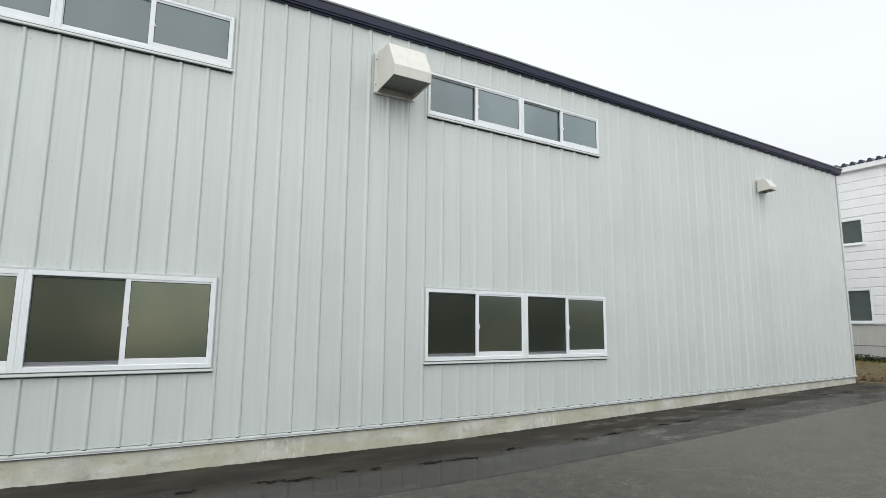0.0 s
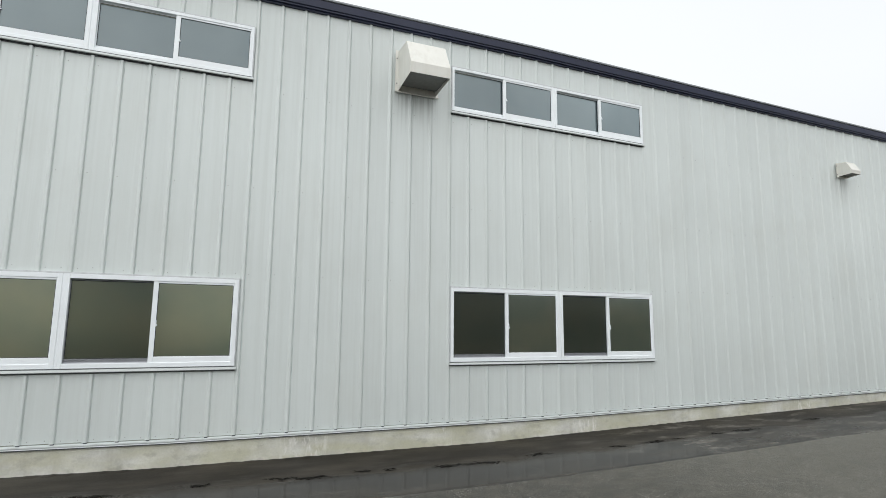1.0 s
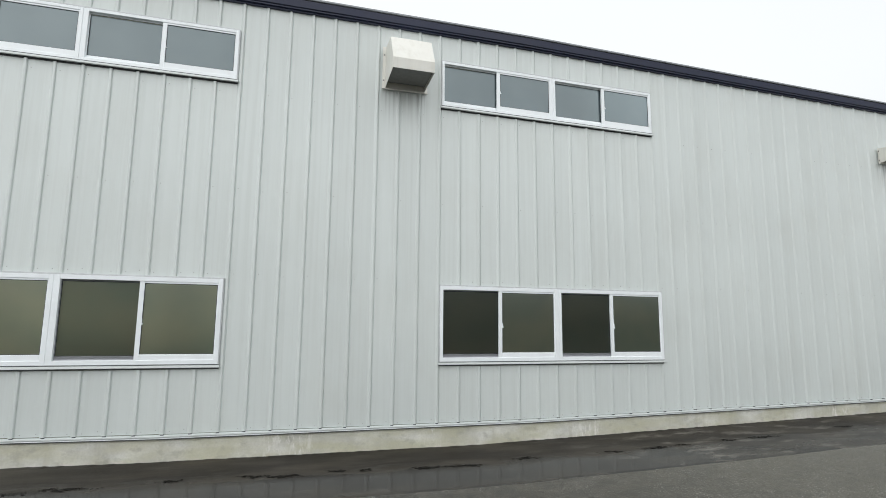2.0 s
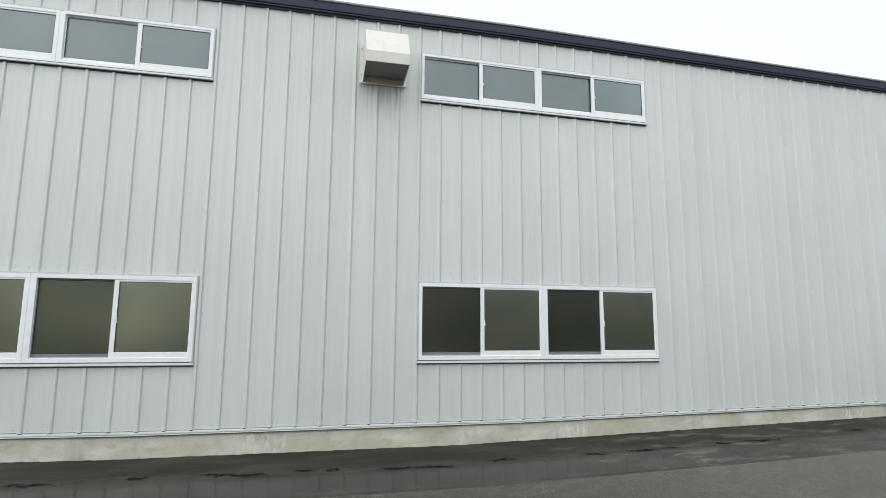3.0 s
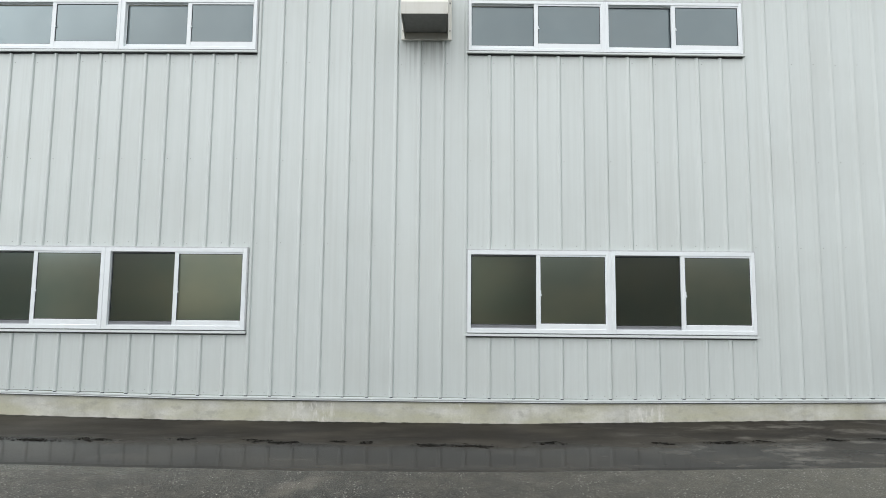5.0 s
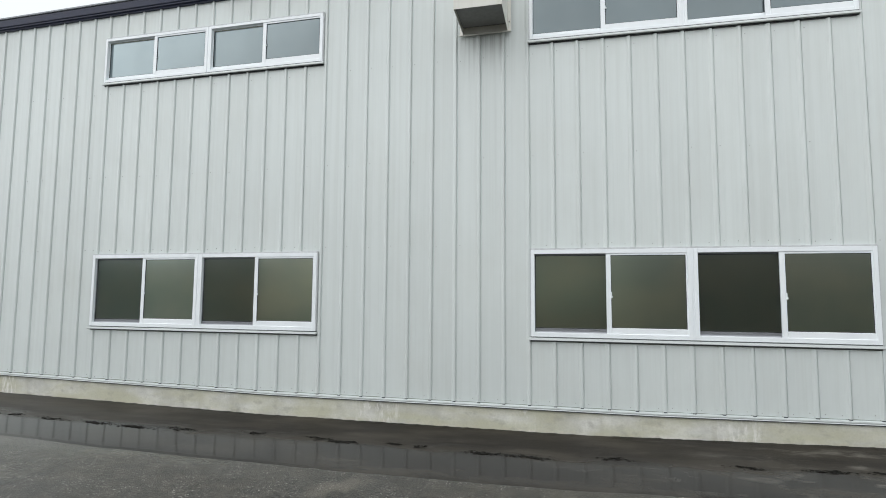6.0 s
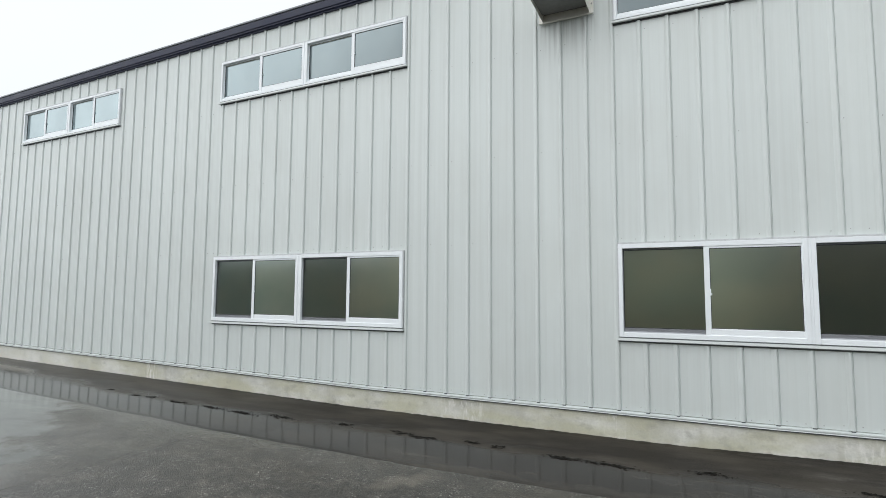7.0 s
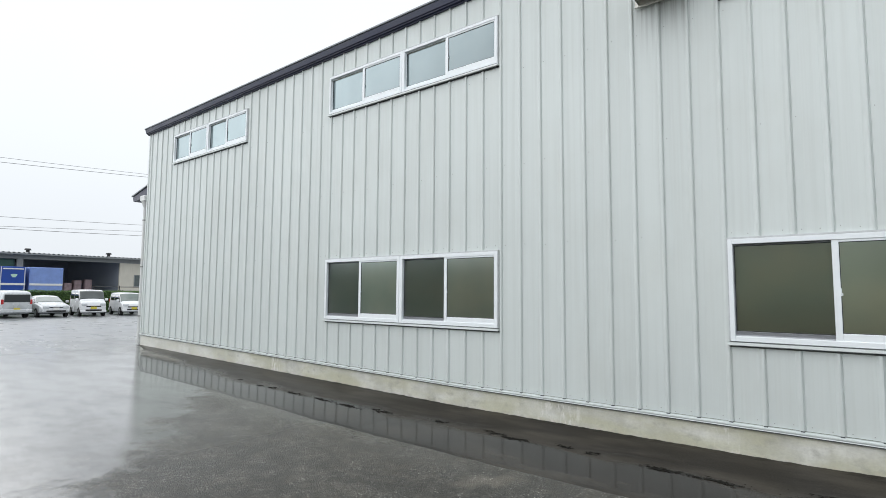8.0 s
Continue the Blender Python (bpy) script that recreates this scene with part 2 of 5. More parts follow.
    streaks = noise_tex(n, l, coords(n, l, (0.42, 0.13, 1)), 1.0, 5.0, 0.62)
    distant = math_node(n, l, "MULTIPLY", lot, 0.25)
    # paler blue-grey asphalt of the lot; the colour stands in for sky sheen too
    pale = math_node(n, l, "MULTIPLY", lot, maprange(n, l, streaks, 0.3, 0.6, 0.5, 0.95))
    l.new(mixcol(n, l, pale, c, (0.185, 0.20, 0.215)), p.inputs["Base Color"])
    l.new(math_node(n, l, "ADD", maprange(n, l, wet, 0, 1, 0.36, 0.13), distant), p.inputs["Roughness"])
    gap = math_node(n, l, "MULTIPLY", maprange(n, l, streaks, 0.36, 0.30, 0.0, 0.8), lot)
    worn = noise_tex(n, l, coords(n, l, (0.9, 1.9, 1)), 1.0, 6.0, 0.7)
    l.new(math_node(n, l, "MULTIPLY", math_node(n, l, "SUBTRACT", wet, gap), maprange(n, l, worn, 0.36, 0.56, 0.6, 1.0)), p.inputs["Coat Weight"])
    p.inputs["Coat IOR"].default_value = 1.55
    ripple = math_node(n, l, "ADD", maprange(n, l, noise_tex(n, l, coords(n, l, (0.5, 1.6, 1)), 1.0, 4.0), 0.35, 0.7, 0.06, 0.18), math_node(n, l, "MULTIPLY", lot, 0.2))
    # the water lies calm in the lee of the hall
    calm = math_node(n, l, "MAXIMUM", maprange(n, l, sep.outputs["Y"], 4.3, 5.0, 1.0, 0.4, True), maprange(n, l, sep.outputs["Y"], 6.6, 7.8, 0.0, 1.0, True))
    calm = math_node(n, l, "MAXIMUM", calm, maprange(n, l, sep.outputs["X"], -4.5, -7.5, 0.0, 1.0, True))
    l.new(math_node(n, l, "MULTIPLY", ripple, calm), p.inputs["Coat Roughness"])
    b = n.new("ShaderNodeBump")
    l.new(maprange(n, l, deep, 0.15, 0.88, 0.75, 0.03, True), b.inputs["Strength"])
    b.inputs["Distance"].default_value = 0.010
    grain = noise_tex(n, l, v, 40, 2.0, 0.5)
    chips = math_node(n, l, "ADD", math_node(n, l, "MULTIPLY", sp.outputs["Blue"], 0.7), math_node(n, l, "MULTIPLY", sp2.outputs["Red"], 0.7))
    chips = math_node(n, l, "SUBTRACT", chips, math_node(n, l, "ADD", vor.outputs["Distance"], math_node(n, l, "MULTIPLY", vor2.outputs["Distance"], 0.6)))
    l.new(math_node(n, l, "ADD", math_node(n, l, "MULTIPLY", grain, 0.6), chips), b.inputs["Height"])
    l.new(b.outputs["Normal"], p.inputs["Normal"])
    l.new(b.outputs["Normal"], p.inputs["Coat Normal"])
    return m


def smooth_asphalt():
    """A later, finer strip along the plinth; a shallow puddle stands on its outer half."""
    m, n, l, p = material("wet_smooth_asphalt")
    v = coords(n, l)
    fine = noise_tex(n, l, v, 70, 5.0)
    broad = noise_tex(n, l, coords(n, l, (0.9, 2.2, 1)), 1.0, 5.0, 0.62)
    c = ramp(n, l, fine, 0.35, 0.75, (0.016, 0.0140, 0.0125), (0.041, 0.036, 0.0305))
    c = mixcol(n, l, maprange(n, l, broad, 0.45, 0.68, 0, 0.6), c, (0.074, 0.065, 0.052))
    sep = n.new("ShaderNodeSeparateXYZ")
    l.new(v, sep.inputs["Vector"])
    # pale silt where the east part drains off, with streaks of wet glare painted in
    silt_glare = noise_tex(n, l, coords(n, l, (1.7, 3.6, 1)), 1.0, 6.0, 0.68)
    silt_glare = math_node(n, l, "MULTIPLY", maprange(n, l, silt_glare, 0.53, 0.68, 0.0, 0.6), maprange(n, l, sep.outputs["X"], 6.0, 9.0, 0.12, 1.0, True))
    c = mixcol(n, l, silt_glare, c, (0.22, 0.205, 0.180))
    l.new(c, p.inputs["Base Color"])
    edge = math_node(n, l, "ADD", sep.outputs["Y"], maprange(n, l, broad, 0.3, 0.7, -0.22, 0.22))
    edge = math_node(n, l, "SUBTRACT", edge, maprange(n, l, sep.outputs["X"], -2.0, -6.0, 0.0, 0.45, True))
    dry = maprange(n, l, edge, 5.45, 5.85, 0.0, 1.0, True)
    right = maprange(n, l, sep.outputs["X"], 6.5, 9.5, 0.0, 0.6, True)
    dry = math_node(n, l, "MAXIMUM", dry, right)
    # towards its outer edge the puddle runs out
    brim = math_node(n, l, "ADD", sep.outputs["Y"], maprange(n, l, fine, 0.35, 0.65, -0.07, 0.07))
    dry = math_node(n, l, "MAXIMUM", dry, maprange(n, l, brim, 5.05, 4.72, 0.0, 0.4, True))
    dry = math_node(n, l, "MULTIPLY", dry, maprange(n, l, sep.outputs["X"], -7.0, -3.5, 0.7, 1.0, True))
    p.inputs["IOR"].default_value = 1.33
    patch = noise_tex(n, l, coords(n, l, (0.7, 2.6, 1)), 1.0, 4.0, 0.6)
    l.new(math_node(n, l, "ADD", maprange(n, l, dry, 0, 1, 0.07, 0.42), maprange(n, l, patch, 0.35, 0.7, 0.04, -0.04)), p.inputs["Roughness"])
    l.new(math_node(n, l, "ADD", maprange(n, l, dry, 0, 1, 0.125, 0.07), maprange(n, l, sep.outputs["X"], 2.5, -5.0, 0.0, 0.7, True)), p.inputs["Specular IOR Level"])
    b = n.new("ShaderNodeBump")
    l.new(maprange(n, l, dry, 0, 1, 0.05, 0.2), b.inputs["Strength"])
    b.inputs["Distance"].default_value = 0.004
    l.new(math_node(n, l, "ADD", fine, noise_tex(n, l, v, 7, 1.0)), b.inputs["Height"])
    l.new(b.outputs["Normal"], p.inputs["Normal"])
    return m


def frosted_glass(name="frosted_glass", col=(0.325, 0.345, 0.23), through=0.85, sheen=(0.06, 0.57), turn=(0.08, 0.58), tone=(0.82, 0.95, 0.95)):
    """Rough glass in two panes; the slanter the look, the more of the sky and yard it mirrors."""
    m, n, l, p = material(name)
    tinge = noise_tex(n, l, coords(n, l, (1.3, 1.3, 1.5)), 1.0, 2.0)
    l.new(ramp(n, l, tinge, 0.36, 0.64, (col[0] * 0.80, col[1] * 0.88, col[2] * 0.90), (col[0] * 1.12, col[1] * 1.08, col[2] * 1.04)), p.inputs["Base Color"])
    fine = noise_tex(n, l, coords(n, l), 9, 3.0)
    l.new(maprange(n, l, fine, 0.3, 0.7, 0.30, 0.36), p.inputs["Roughness"])
    p.inputs["Transmission Weight"].default_value = through
    p.inputs["IOR"].default_value = 1.5
    gloss = n.new("ShaderNodeBsdfGlossy")
    gloss.inputs["Color"].default_value = (*tone, 1)
    gloss.inputs["Roughness"].default_value = 0.13
    facing = n.new("ShaderNodeLayerWeight")
    facing.inputs["Blend"].default_value = 0.5
    x = n.new("ShaderNodeMixShader")
    smear = maprange(n, l, noise_tex(n, l, coords(n, l, (2.2, 2.2, 1.6)), 1.0, 4.0), 0.3, 0.7, 0.90, 1.10)
    l.new(math_node(n, l, "MULTIPLY", maprange(n, l, facing.outputs["Facing"], *turn, *sheen), smear), x.inputs["Fac"])
    l.new(p.outputs[0], x.inputs[1])
    l.new(gloss.outputs[0], x.inputs[2])
    l.new(x.outputs[0], n["Material Output"].inputs["Surface"])
    return m


def mesh_screen():
    """Fine dark insect mesh: about half of it is holes."""
    m, n, l, p = material("insect_mesh")
    p.inputs["Base Color"].default_value = (0.012, 0.014, 0.013, 1)
    p.inputs["Roughness"].default_value = 0.8
    p.inputs["Specular IOR Level"].default_value = 0.1
    t = n.new("ShaderNodeBsdfTransparent")
    x = n.new("ShaderNodeMixShader")
    x.inputs["Fac"].default_value = 0.19
    l.new(t.outputs[0], x.inputs[1])
    l.new(p.outputs[0], x.inputs[2])
    l.new(x.outputs[0], n["Material Output"].inputs["Surface"])
    return m


def plain(name, col, rough=0.5, metal=0.0, vary=0.1, scale=20):
    m, n, l, p = material(name)
    t = noise_tex(n, l, coords(n, l), scale)
    l.new(ramp(n, l, t, 0.3, 0.7, tuple(x * (1 - vary) for x in col), tuple(min(1, x * (1 + vary)) for x in col)), p.inputs["Base Color"])
    p.inputs["Roughness"].default_value, p.inputs["Metallic"].default_value = rough, metal
    return m


def leaf_material(name, a, b):
    m, n, l, p = material(name)
    g = n.new("ShaderNodeNewGeometry")
    l.new(ramp(n, l, g.outputs["Random Per Island"], 0.0, 1.0, a, b), p.inputs["Base Color"])
    p.inputs["Roughness"].default_value = 0.55
    return m


SIDING = siding_material()
TRIM = painted("pale_trim", (0.62, 0.66, 0.65), 0.4, 0.04)
CONCRETE = concrete_material()
FASCIA = painted("charcoal_fascia", (0.019, 0.025, 0.058), 0.40, 0.12, 0.0, 2.0, (0.8, 0.8, 0.8), 0.2)
FASCIA_LIP = painted("grey_fascia_lip", (0.25, 0.27, 0.29), 0.4, 0.1)
ALU = painted("silver_white_aluminium", (0.87, 0.91, 0.93), 0.34, 0.03, 0.0, 6.0, (0.7, 0.7, 0.7), 0.12)
# aluminium with shade put into its colour, for inner sashes and a drip rail
ALU_SHADE = painted("shaded_aluminium", (0.46, 0.47, 0.50), 0.4, 0.05, 0.2)
GLASS = frosted_glass()
OPAL = frosted_glass("opal_glass", (0.046, 0.064, 0.073), 0.35, (0.11, 0.36), (0.2, 0.46), (0.78, 0.94, 0.97))
MESH = mesh_screen()
BLACK_RUBBER = plain("black_rubber", (0.055, 0.058, 0.065), 0.6)
DARK_GREY = plain("dark_grey", (0.13, 0.135, 0.14), 0.8)
SEALANT = plain("grey_sealant", (0.58, 0.60, 0.61), 0.6)
HOOD = painted("ivory_hood_paint", (0.74, 0.735, 0.68), 0.42, 0.04, 0.0, 4.0, (0.55, 0.5, 0.42), 0.2)
SCREEN_STEEL = plain("hood_inside_grey", (0.16, 0.16, 0.15), 0.6)
STEEL = plain("dull_steel", (0.30, 0.30, 0.30), 0.4, 0.7)
INSIDE = plain("interior_board", (0.30, 0.31, 0.25), 0.8, 0.0, 0.1, 2)
FLOOR_IN = plain("green_floor_paint", (0.10, 0.14, 0.07), 0.6, 0.0, 0.15, 2)
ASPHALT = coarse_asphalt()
STRIP = smooth_asphalt()
SLUDGE = plain("wet_black_litter", (0.008, 0.0075, 0.006), 0.6, 0.0, 0.4, 60)

SLUDGE.node_tree.nodes["Principled BSDF"].inputs["Specular IOR Level"].default_value = 0.08

# ---- mesh helpers ----


def finish(bm, name, mat, smooth=False):
    me = bpy.data.meshes.new(name)
    bm.normal_update()
    bm.to_mesh(me)
    bm.free()
    for m in (mat if isinstance(mat, (list, tuple)) else (mat,)):
        me.materials.append(m)
    if smooth:
        for f in me.polygons:
            f.use_smooth = True
    return me


def part(name, bm, mat, parent=None, label="", smooth=False):
    ob = new(name, finish(bm, name, mat, smooth))
    if parent is not None:
        ob.parent = parent
    if label:
        ob["label"] = label
    return ob


def thing(name, label, category, at=(0, 0, 0), group="", kind="", turn=0.0):
    ob = new(name)
    ob.matrix_basis = pose(*at, 0, 0, turn)
    ob.empty_display_size = 0.2
    return tagged(ob, label, category, group, kind)


def box(bm, x0, x1, y0, y1, z0, z1, bevel=0.0):
    vs = [bm.verts.new((x, y, z)) for z in (z0, z1) for x, y in ((x0, y0), (x1, y0), (x1, y1), (x0, y1))]
    fs = [bm.faces.new([vs[i] for i in q]) for q in ((3, 2, 1, 0), (4, 5, 6, 7), (0, 1, 5, 4), (1, 2, 6, 5), (2, 3, 7, 6), (3, 0, 4, 7))]
    if bevel:
        es = list({e for f in fs for e in f.edges})
        bmesh.ops.bevel(bm, geom=es, offset=bevel, segments=1, affect="EDGES")
    return bm


def one_box(x0, x1, y0, y1, z0, z1, bevel=0.0):
    return box(bmesh.new(), x0, x1, y0, y1, z0, z1, bevel)


def sweep_x(bm, prof, x0, x1):
    """A closed profile of (y, z), run along x with its ends capped."""
    a = [bm.verts.new((x0, y, z)) for y, z in prof]
    b = [bm.verts.new((x1, y, z)) for y, z in prof]
    k = len(prof)
    for i in range(k):
        j = (i + 1) % k
        bm.faces.new((a[i], b[i], b[j], a[j]))
    bm.faces.new(a)
    bm.faces.new(b[::-1])
    bmesh.ops.recalc_face_normals(bm, faces=bm.faces)
    return bm


def cylinder(bm, p, q, r0, r1=None, seg=12):
    """A capped cylinder or cone from p to q."""
    p, q = Vector(p), Vector(q)
    d = (q - p)
    m = Matrix.Translation((p + q) / 2) @ d.to_track_quat("Z", "Y").to_matrix().to_4x4()
    bmesh.ops.create_cone(bm, cap_ends=True, segments=seg, radius1=r0, radius2=r0 if r1 is None else r1, depth=d.length, matrix=m)
    return bm


# ---- the ground ----


GROUND_XS = [-900, -400, -200, -120, -80, -60, -45] + [-34 + 2 * i for i in range(26)] + [17.4, 18.2, 19.1, 20, 22] + [24, 30, 45, 80, 150, 300, 900]


def rise(x):
    """The plinth and the flashing on it climb a little towards both ends of the hall."""
    return 0.0167 * min(10.2, max(0.0, 2.2 - x)) + 0.0143 * min(10.7, max(0.0, x - 6.8))


def gz(x):
    """The yard's height: it falls beyond the west end towards the car park and rises towards the far end of the hall."""
    def s(a, b, v):
        u = min(1.0, max(0.0, (v - a) / (b - a)))
        return u * u * (3 - 2 * u)

    def h(v):
        return 0.028 + 0.0225 * min(11.4, max(0.0, v - 6.0)) - 0.165 * s(17.4, 19.1, v) + 0.0167 * min(10.2, max(0.0, 2.2 - v)) - 0.368 * s(-8, -34, v)
    for a, b in zip(GROUND_XS, GROUND_XS[1:]):
        if a <= x <= b:
            return h(a) + (h(b) - h(a)) * (x - a) / (b - a)
    return h(x)


def build_ground():
    xs = GROUND_XS
    ys = [-900, -300, -120, -60, -30, -15, -8, -4, 0, 3, 5, 6.7, 9, 14, 20, 30, 50, 90, 200, 500, 900]
    bm = bmesh.new()
    grid = [[bm.verts.new((x, y, gz(x))) for y in ys] for x in xs]
    for i in range(len(xs) - 1):
        for j in range(len(ys) - 1):
            bm.faces.new((grid[i][j], grid[i + 1][j], grid[i + 1][j + 1], grid[i][j + 1]))
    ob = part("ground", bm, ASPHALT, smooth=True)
    tagged(ob, "wet coarse grey asphalt yard with puddles", "asphalt", kind="structure")


def strip_edge(x):
    pts = ((-7.9, 6.5), (-7.0, 6.28), (-5.8, 5.72), (-4.7, 5.22), (-3.6, 4.86), (0.2, 4.82), (2, 4.79), (5, 4.75), (6.6, 4.8), (9, 4.83), (11, 4.87), (13.5, 4.93), (17.6, 5.0))
    for (x0, y0), (x1, y1) in zip(pts, pts[1:]):
        if x <= x1:
            return y0 + (y1 - y0) * (x - x0) / (x1 - x0)
    return pts[-1][1]


def build_strip():
    bm = bmesh.new()
    rows = []
    x = -7.85
    while x <= 17.45:
        e = strip_edge(x) + 0.03 * noise.noise((x * 1.1, 0.3, 0)) + 0.012 * noise.noise((x * 5, 4.3, 0))
        ysx = [e, e + 0.08] + [e + (6.47 - e) * u for u in (0.2, 0.45, 0.7, 1.0)] + [6.555, 6.62]
        lip = 0.008 * max(0.0, 0.5 * noise.noise((x * 1.7, 8.1, 0)) + 1.0 * noise.noise((x * 11, 2.2, 0)) + 0.25)
        rows.append([bm.verts.new((x, y, gz(x) + (-0.0006 if k == 0 else 0.002 + (lip if k > 5 else 0)))) for k, y in enumerate(ysx)])
        x += 0.05
    for a, b in zip(rows, rows[1:]):
        for k in range(7):
            bm.faces.new((a[k], b[k], b[k + 1], a[k + 1]))
    ob = part("pavement_strip", bm, STRIP)
    tagged(ob, "dark smooth wet asphalt strip along the plinth", "asphalt", kind="structure")


def build_backdrop():
    """Unseen backdrops added behind the viewer to tone the panes' reflections: olive, paler west, dark green further
    east.
    """
    for name, x0, x1, mat, label in (("bank_west", -45, -13, PALE_BACKDROP, "unseen plain pale green backdrop for the panes' reflections"), ("bank", -13, 7.5, OLIVE_BACKDROP, "unseen plain olive backdrop for the panes' reflections"), ("bank_east", 7.5, 70, DARK_BACKDROP, "unseen plain dark green backdrop for the panes' reflections")):
        bm = sweep_x(bmesh.new(), ((-13, -0.3), (-13.6, 3.4), (-14.4, 3.8), (-22, 3.6), (-24, -0.3)), x0, x1)
        tagged(part(name, bm, mat), label, "bank", kind="structure")


build_ground()
build_strip()
OLIVE_BACKDROP = plain("olive_backdrop", (0.07, 0.07, 0.035), 0.9, 0.0, 0.5, 0.7)
PALE_BACKDROP = plain("pale_green_backdrop", (0.24, 0.29, 0.21), 0.9, 0.0, 0.4, 0.6)
DARK_BACKDROP = plain("dark_green_backdrop", (0.02, 0.035, 0.014), 0.9, 0.0, 0.5, 0.9)
build_backdrop()

# ---- the factory hall ----
X0, X1 = -7.86, 17.46
YW = 6.575            # face of the siding's pans
RIB_MARKS = ((-48, -8.27), (-21, -0.618), (-9, 2.853), (-5, 4.016), (0, 5.486), (12, 8.963), (21, 11.41), (48, 18.81))   # number and place of ribs at which the sheets were set out anew
PLINTH = 0.29
EAVE = 5.68
DEEP = 21.0           # the hall's back wall
LOWER = [(-0.67, 2.80, 1.06, 2.10), (5.50, 8.97, 1.06, 2.10)]
UPPER = [(-6.46, -3.28, 4.585, 5.29), (-0.67, 2.80, 4.585, 5.29), (5.50, 8.935, 4.585, 5.29)]
OPENINGS = LOWER + UPPER


def lean(o, x):
    """How far the last upper window has sunk at x: its east end hangs 3 cm low, like the eave over it."""
    return 0.032 * min(1.0, max(0.0, (x - o[0]) / (o[1] - o[0]))) if o is UPPER[2] else 0.0



def build_wall_south():
    """The wall behind the siding, with its openings cut through."""
    bm = bmesh.new()
    xs = sorted({X0 + 0.01, X1 - 0.01, *(v for o in OPENINGS for v in (o[0] + 0.03, o[1] - 0.03))})
    for a, b in zip(xs, xs[1:]):
        mid = (a + b) / 2
        holes = sorted((o[2] + 0.04, o[3] - 0.06) for o in OPENINGS if o[0] < mid < o[1])
        z = PLINTH + min(rise(a), rise(b))
        for h0, h1 in holes:
            box(bm, a, b, YW + 0.012, YW + 0.15, z, h0)
            z = h1
        box(bm, a, b, YW + 0.012, YW + 0.15, z, EAVE - 0.1)
    wall = part("wall_south", bm, INSIDE)
    return tagged(wall, "pale grey ribbed metal siding wall of a hall", "wall", kind="structure")


def gable_wall(name, x0, x1, drop):
    """An end wall that follows the low roof up to its ridge."""
    top = EAVE - drop
    prof = ((YW + 0.16, 0.0), (DEEP, 0.0), (DEEP, top + 0.09), (13.8, top + 0.71), (YW + 0.16, top + 0.09))
    ob = part(name, sweep_x(bmesh.new(), prof, x0, x1), TRIM)
    return tagged(ob, "pale grey metal wall of the hall", "wall", kind="structure")


wall_south = build_wall_south()
gable_wall("wall_west", X0 + 0.012, X0 + 0.16, 0.115)
gable_wall("wall_east", X1 - 0.16, X1 - 0.012, 0.175)


def build_wall_north():
    bm = bmesh.new()
    xs = (X0 + 0.012, -6.4, -0.8, 0.6, 7.6, X1 - 0.012)
    for k, (a, b) in enumerate(zip(xs, xs[1:])):
        # unseen wide openings, added so that sky light reaches the panes from behind
        if k in (1, 3):
            box(bm, a, b, DEEP + 0.005, DEEP + 0.15, 0.0, 0.9)
            box(bm, a, b, DEEP + 0.005, DEEP + 0.15, 3.4, EAVE - 0.08)
        else:
            box(bm, a, b, DEEP + 0.005, DEEP + 0.15, 0.0, EAVE - 0.08)
    tagged(part("wall_north", bm, TRIM), "pale unseen far wall of the hall, opened to let sky light in", "wall", kind="structure")


build_wall_north()
tagged(part("floor", one_box(X0 + 0.17, X1 - 0.17, YW + 0.2, DEEP - 0.01, 0.1, 0.25), FLOOR_IN), "dull green painted hall floor", "floor", kind="structure")
tagged(part("ceiling", one_box(X0 + 0.17, X1 - 0.17, YW + 0.2, DEEP - 0.01, EAVE - 0.27, EAVE - 0.2), INSIDE), "plain hall ceiling", "ceiling", kind="structure")


def build_plinth():
    bm = bmesh.new()
    cuts = 120
    prev = None
    for i in range(cuts + 1):
        x = X0 + 0.01 + (X1 - X0 - 0.02) * i / cuts
        w = 0.004 * noise.noise((x * 0.8, 1.7, 0))
        ring = [bm.verts.new(v) for v in ((x, YW + 0.16, PLINTH + rise(x) - 0.002), (x, YW + 0.006 + w, PLINTH + rise(x) - 0.002), (x, YW + w, PLINTH + rise(x) - 0.012), (x, YW - 0.004 + w, -0.1), (x, YW + 0.16, -0.1))]
        if prev:
            for k in range(4):
                bm.faces.new((prev[k], ring[k], ring[k + 1], prev[k + 1]))
        else:
            bm.faces.new(ring)
        prev = ring
    bm.faces.new(prev[::-1])
    bmesh.ops.recalc_face_normals(bm, faces=bm.faces)
    ob = part("plinth", bm, CONCRETE)
    tagged(ob, "stained grey concrete plinth below the siding", "plinth", kind="structure")


build_plinth()


def droop(x):
    """The old roof edge hangs a little lower at both ends of the hall."""
    return 0.016 * max(0.0, x - 6.8) + 0.011 * max(0.0, 2.2 - x)


def sag(bm):
    for x in (2.2, 6.8):
        bmesh.ops.bisect_plane(bm, geom=bm.verts[:] + bm.edges[:] + bm.faces[:], plane_co=(x, 0, 0), plane_no=(1, 0, 0))
    for v in bm.verts:
        v.co.z -= droop(v.co.x)
    return bm


def climb(bm):
    for x in (2.2, 6.8):
        bmesh.ops.bisect_plane(bm, geom=bm.verts[:] + bm.edges[:] + bm.faces[:], plane_co=(x, 0, 0), plane_no=(1, 0, 0))
    for v in bm.verts:
        v.co.z += rise(v.co.x)
    return bm


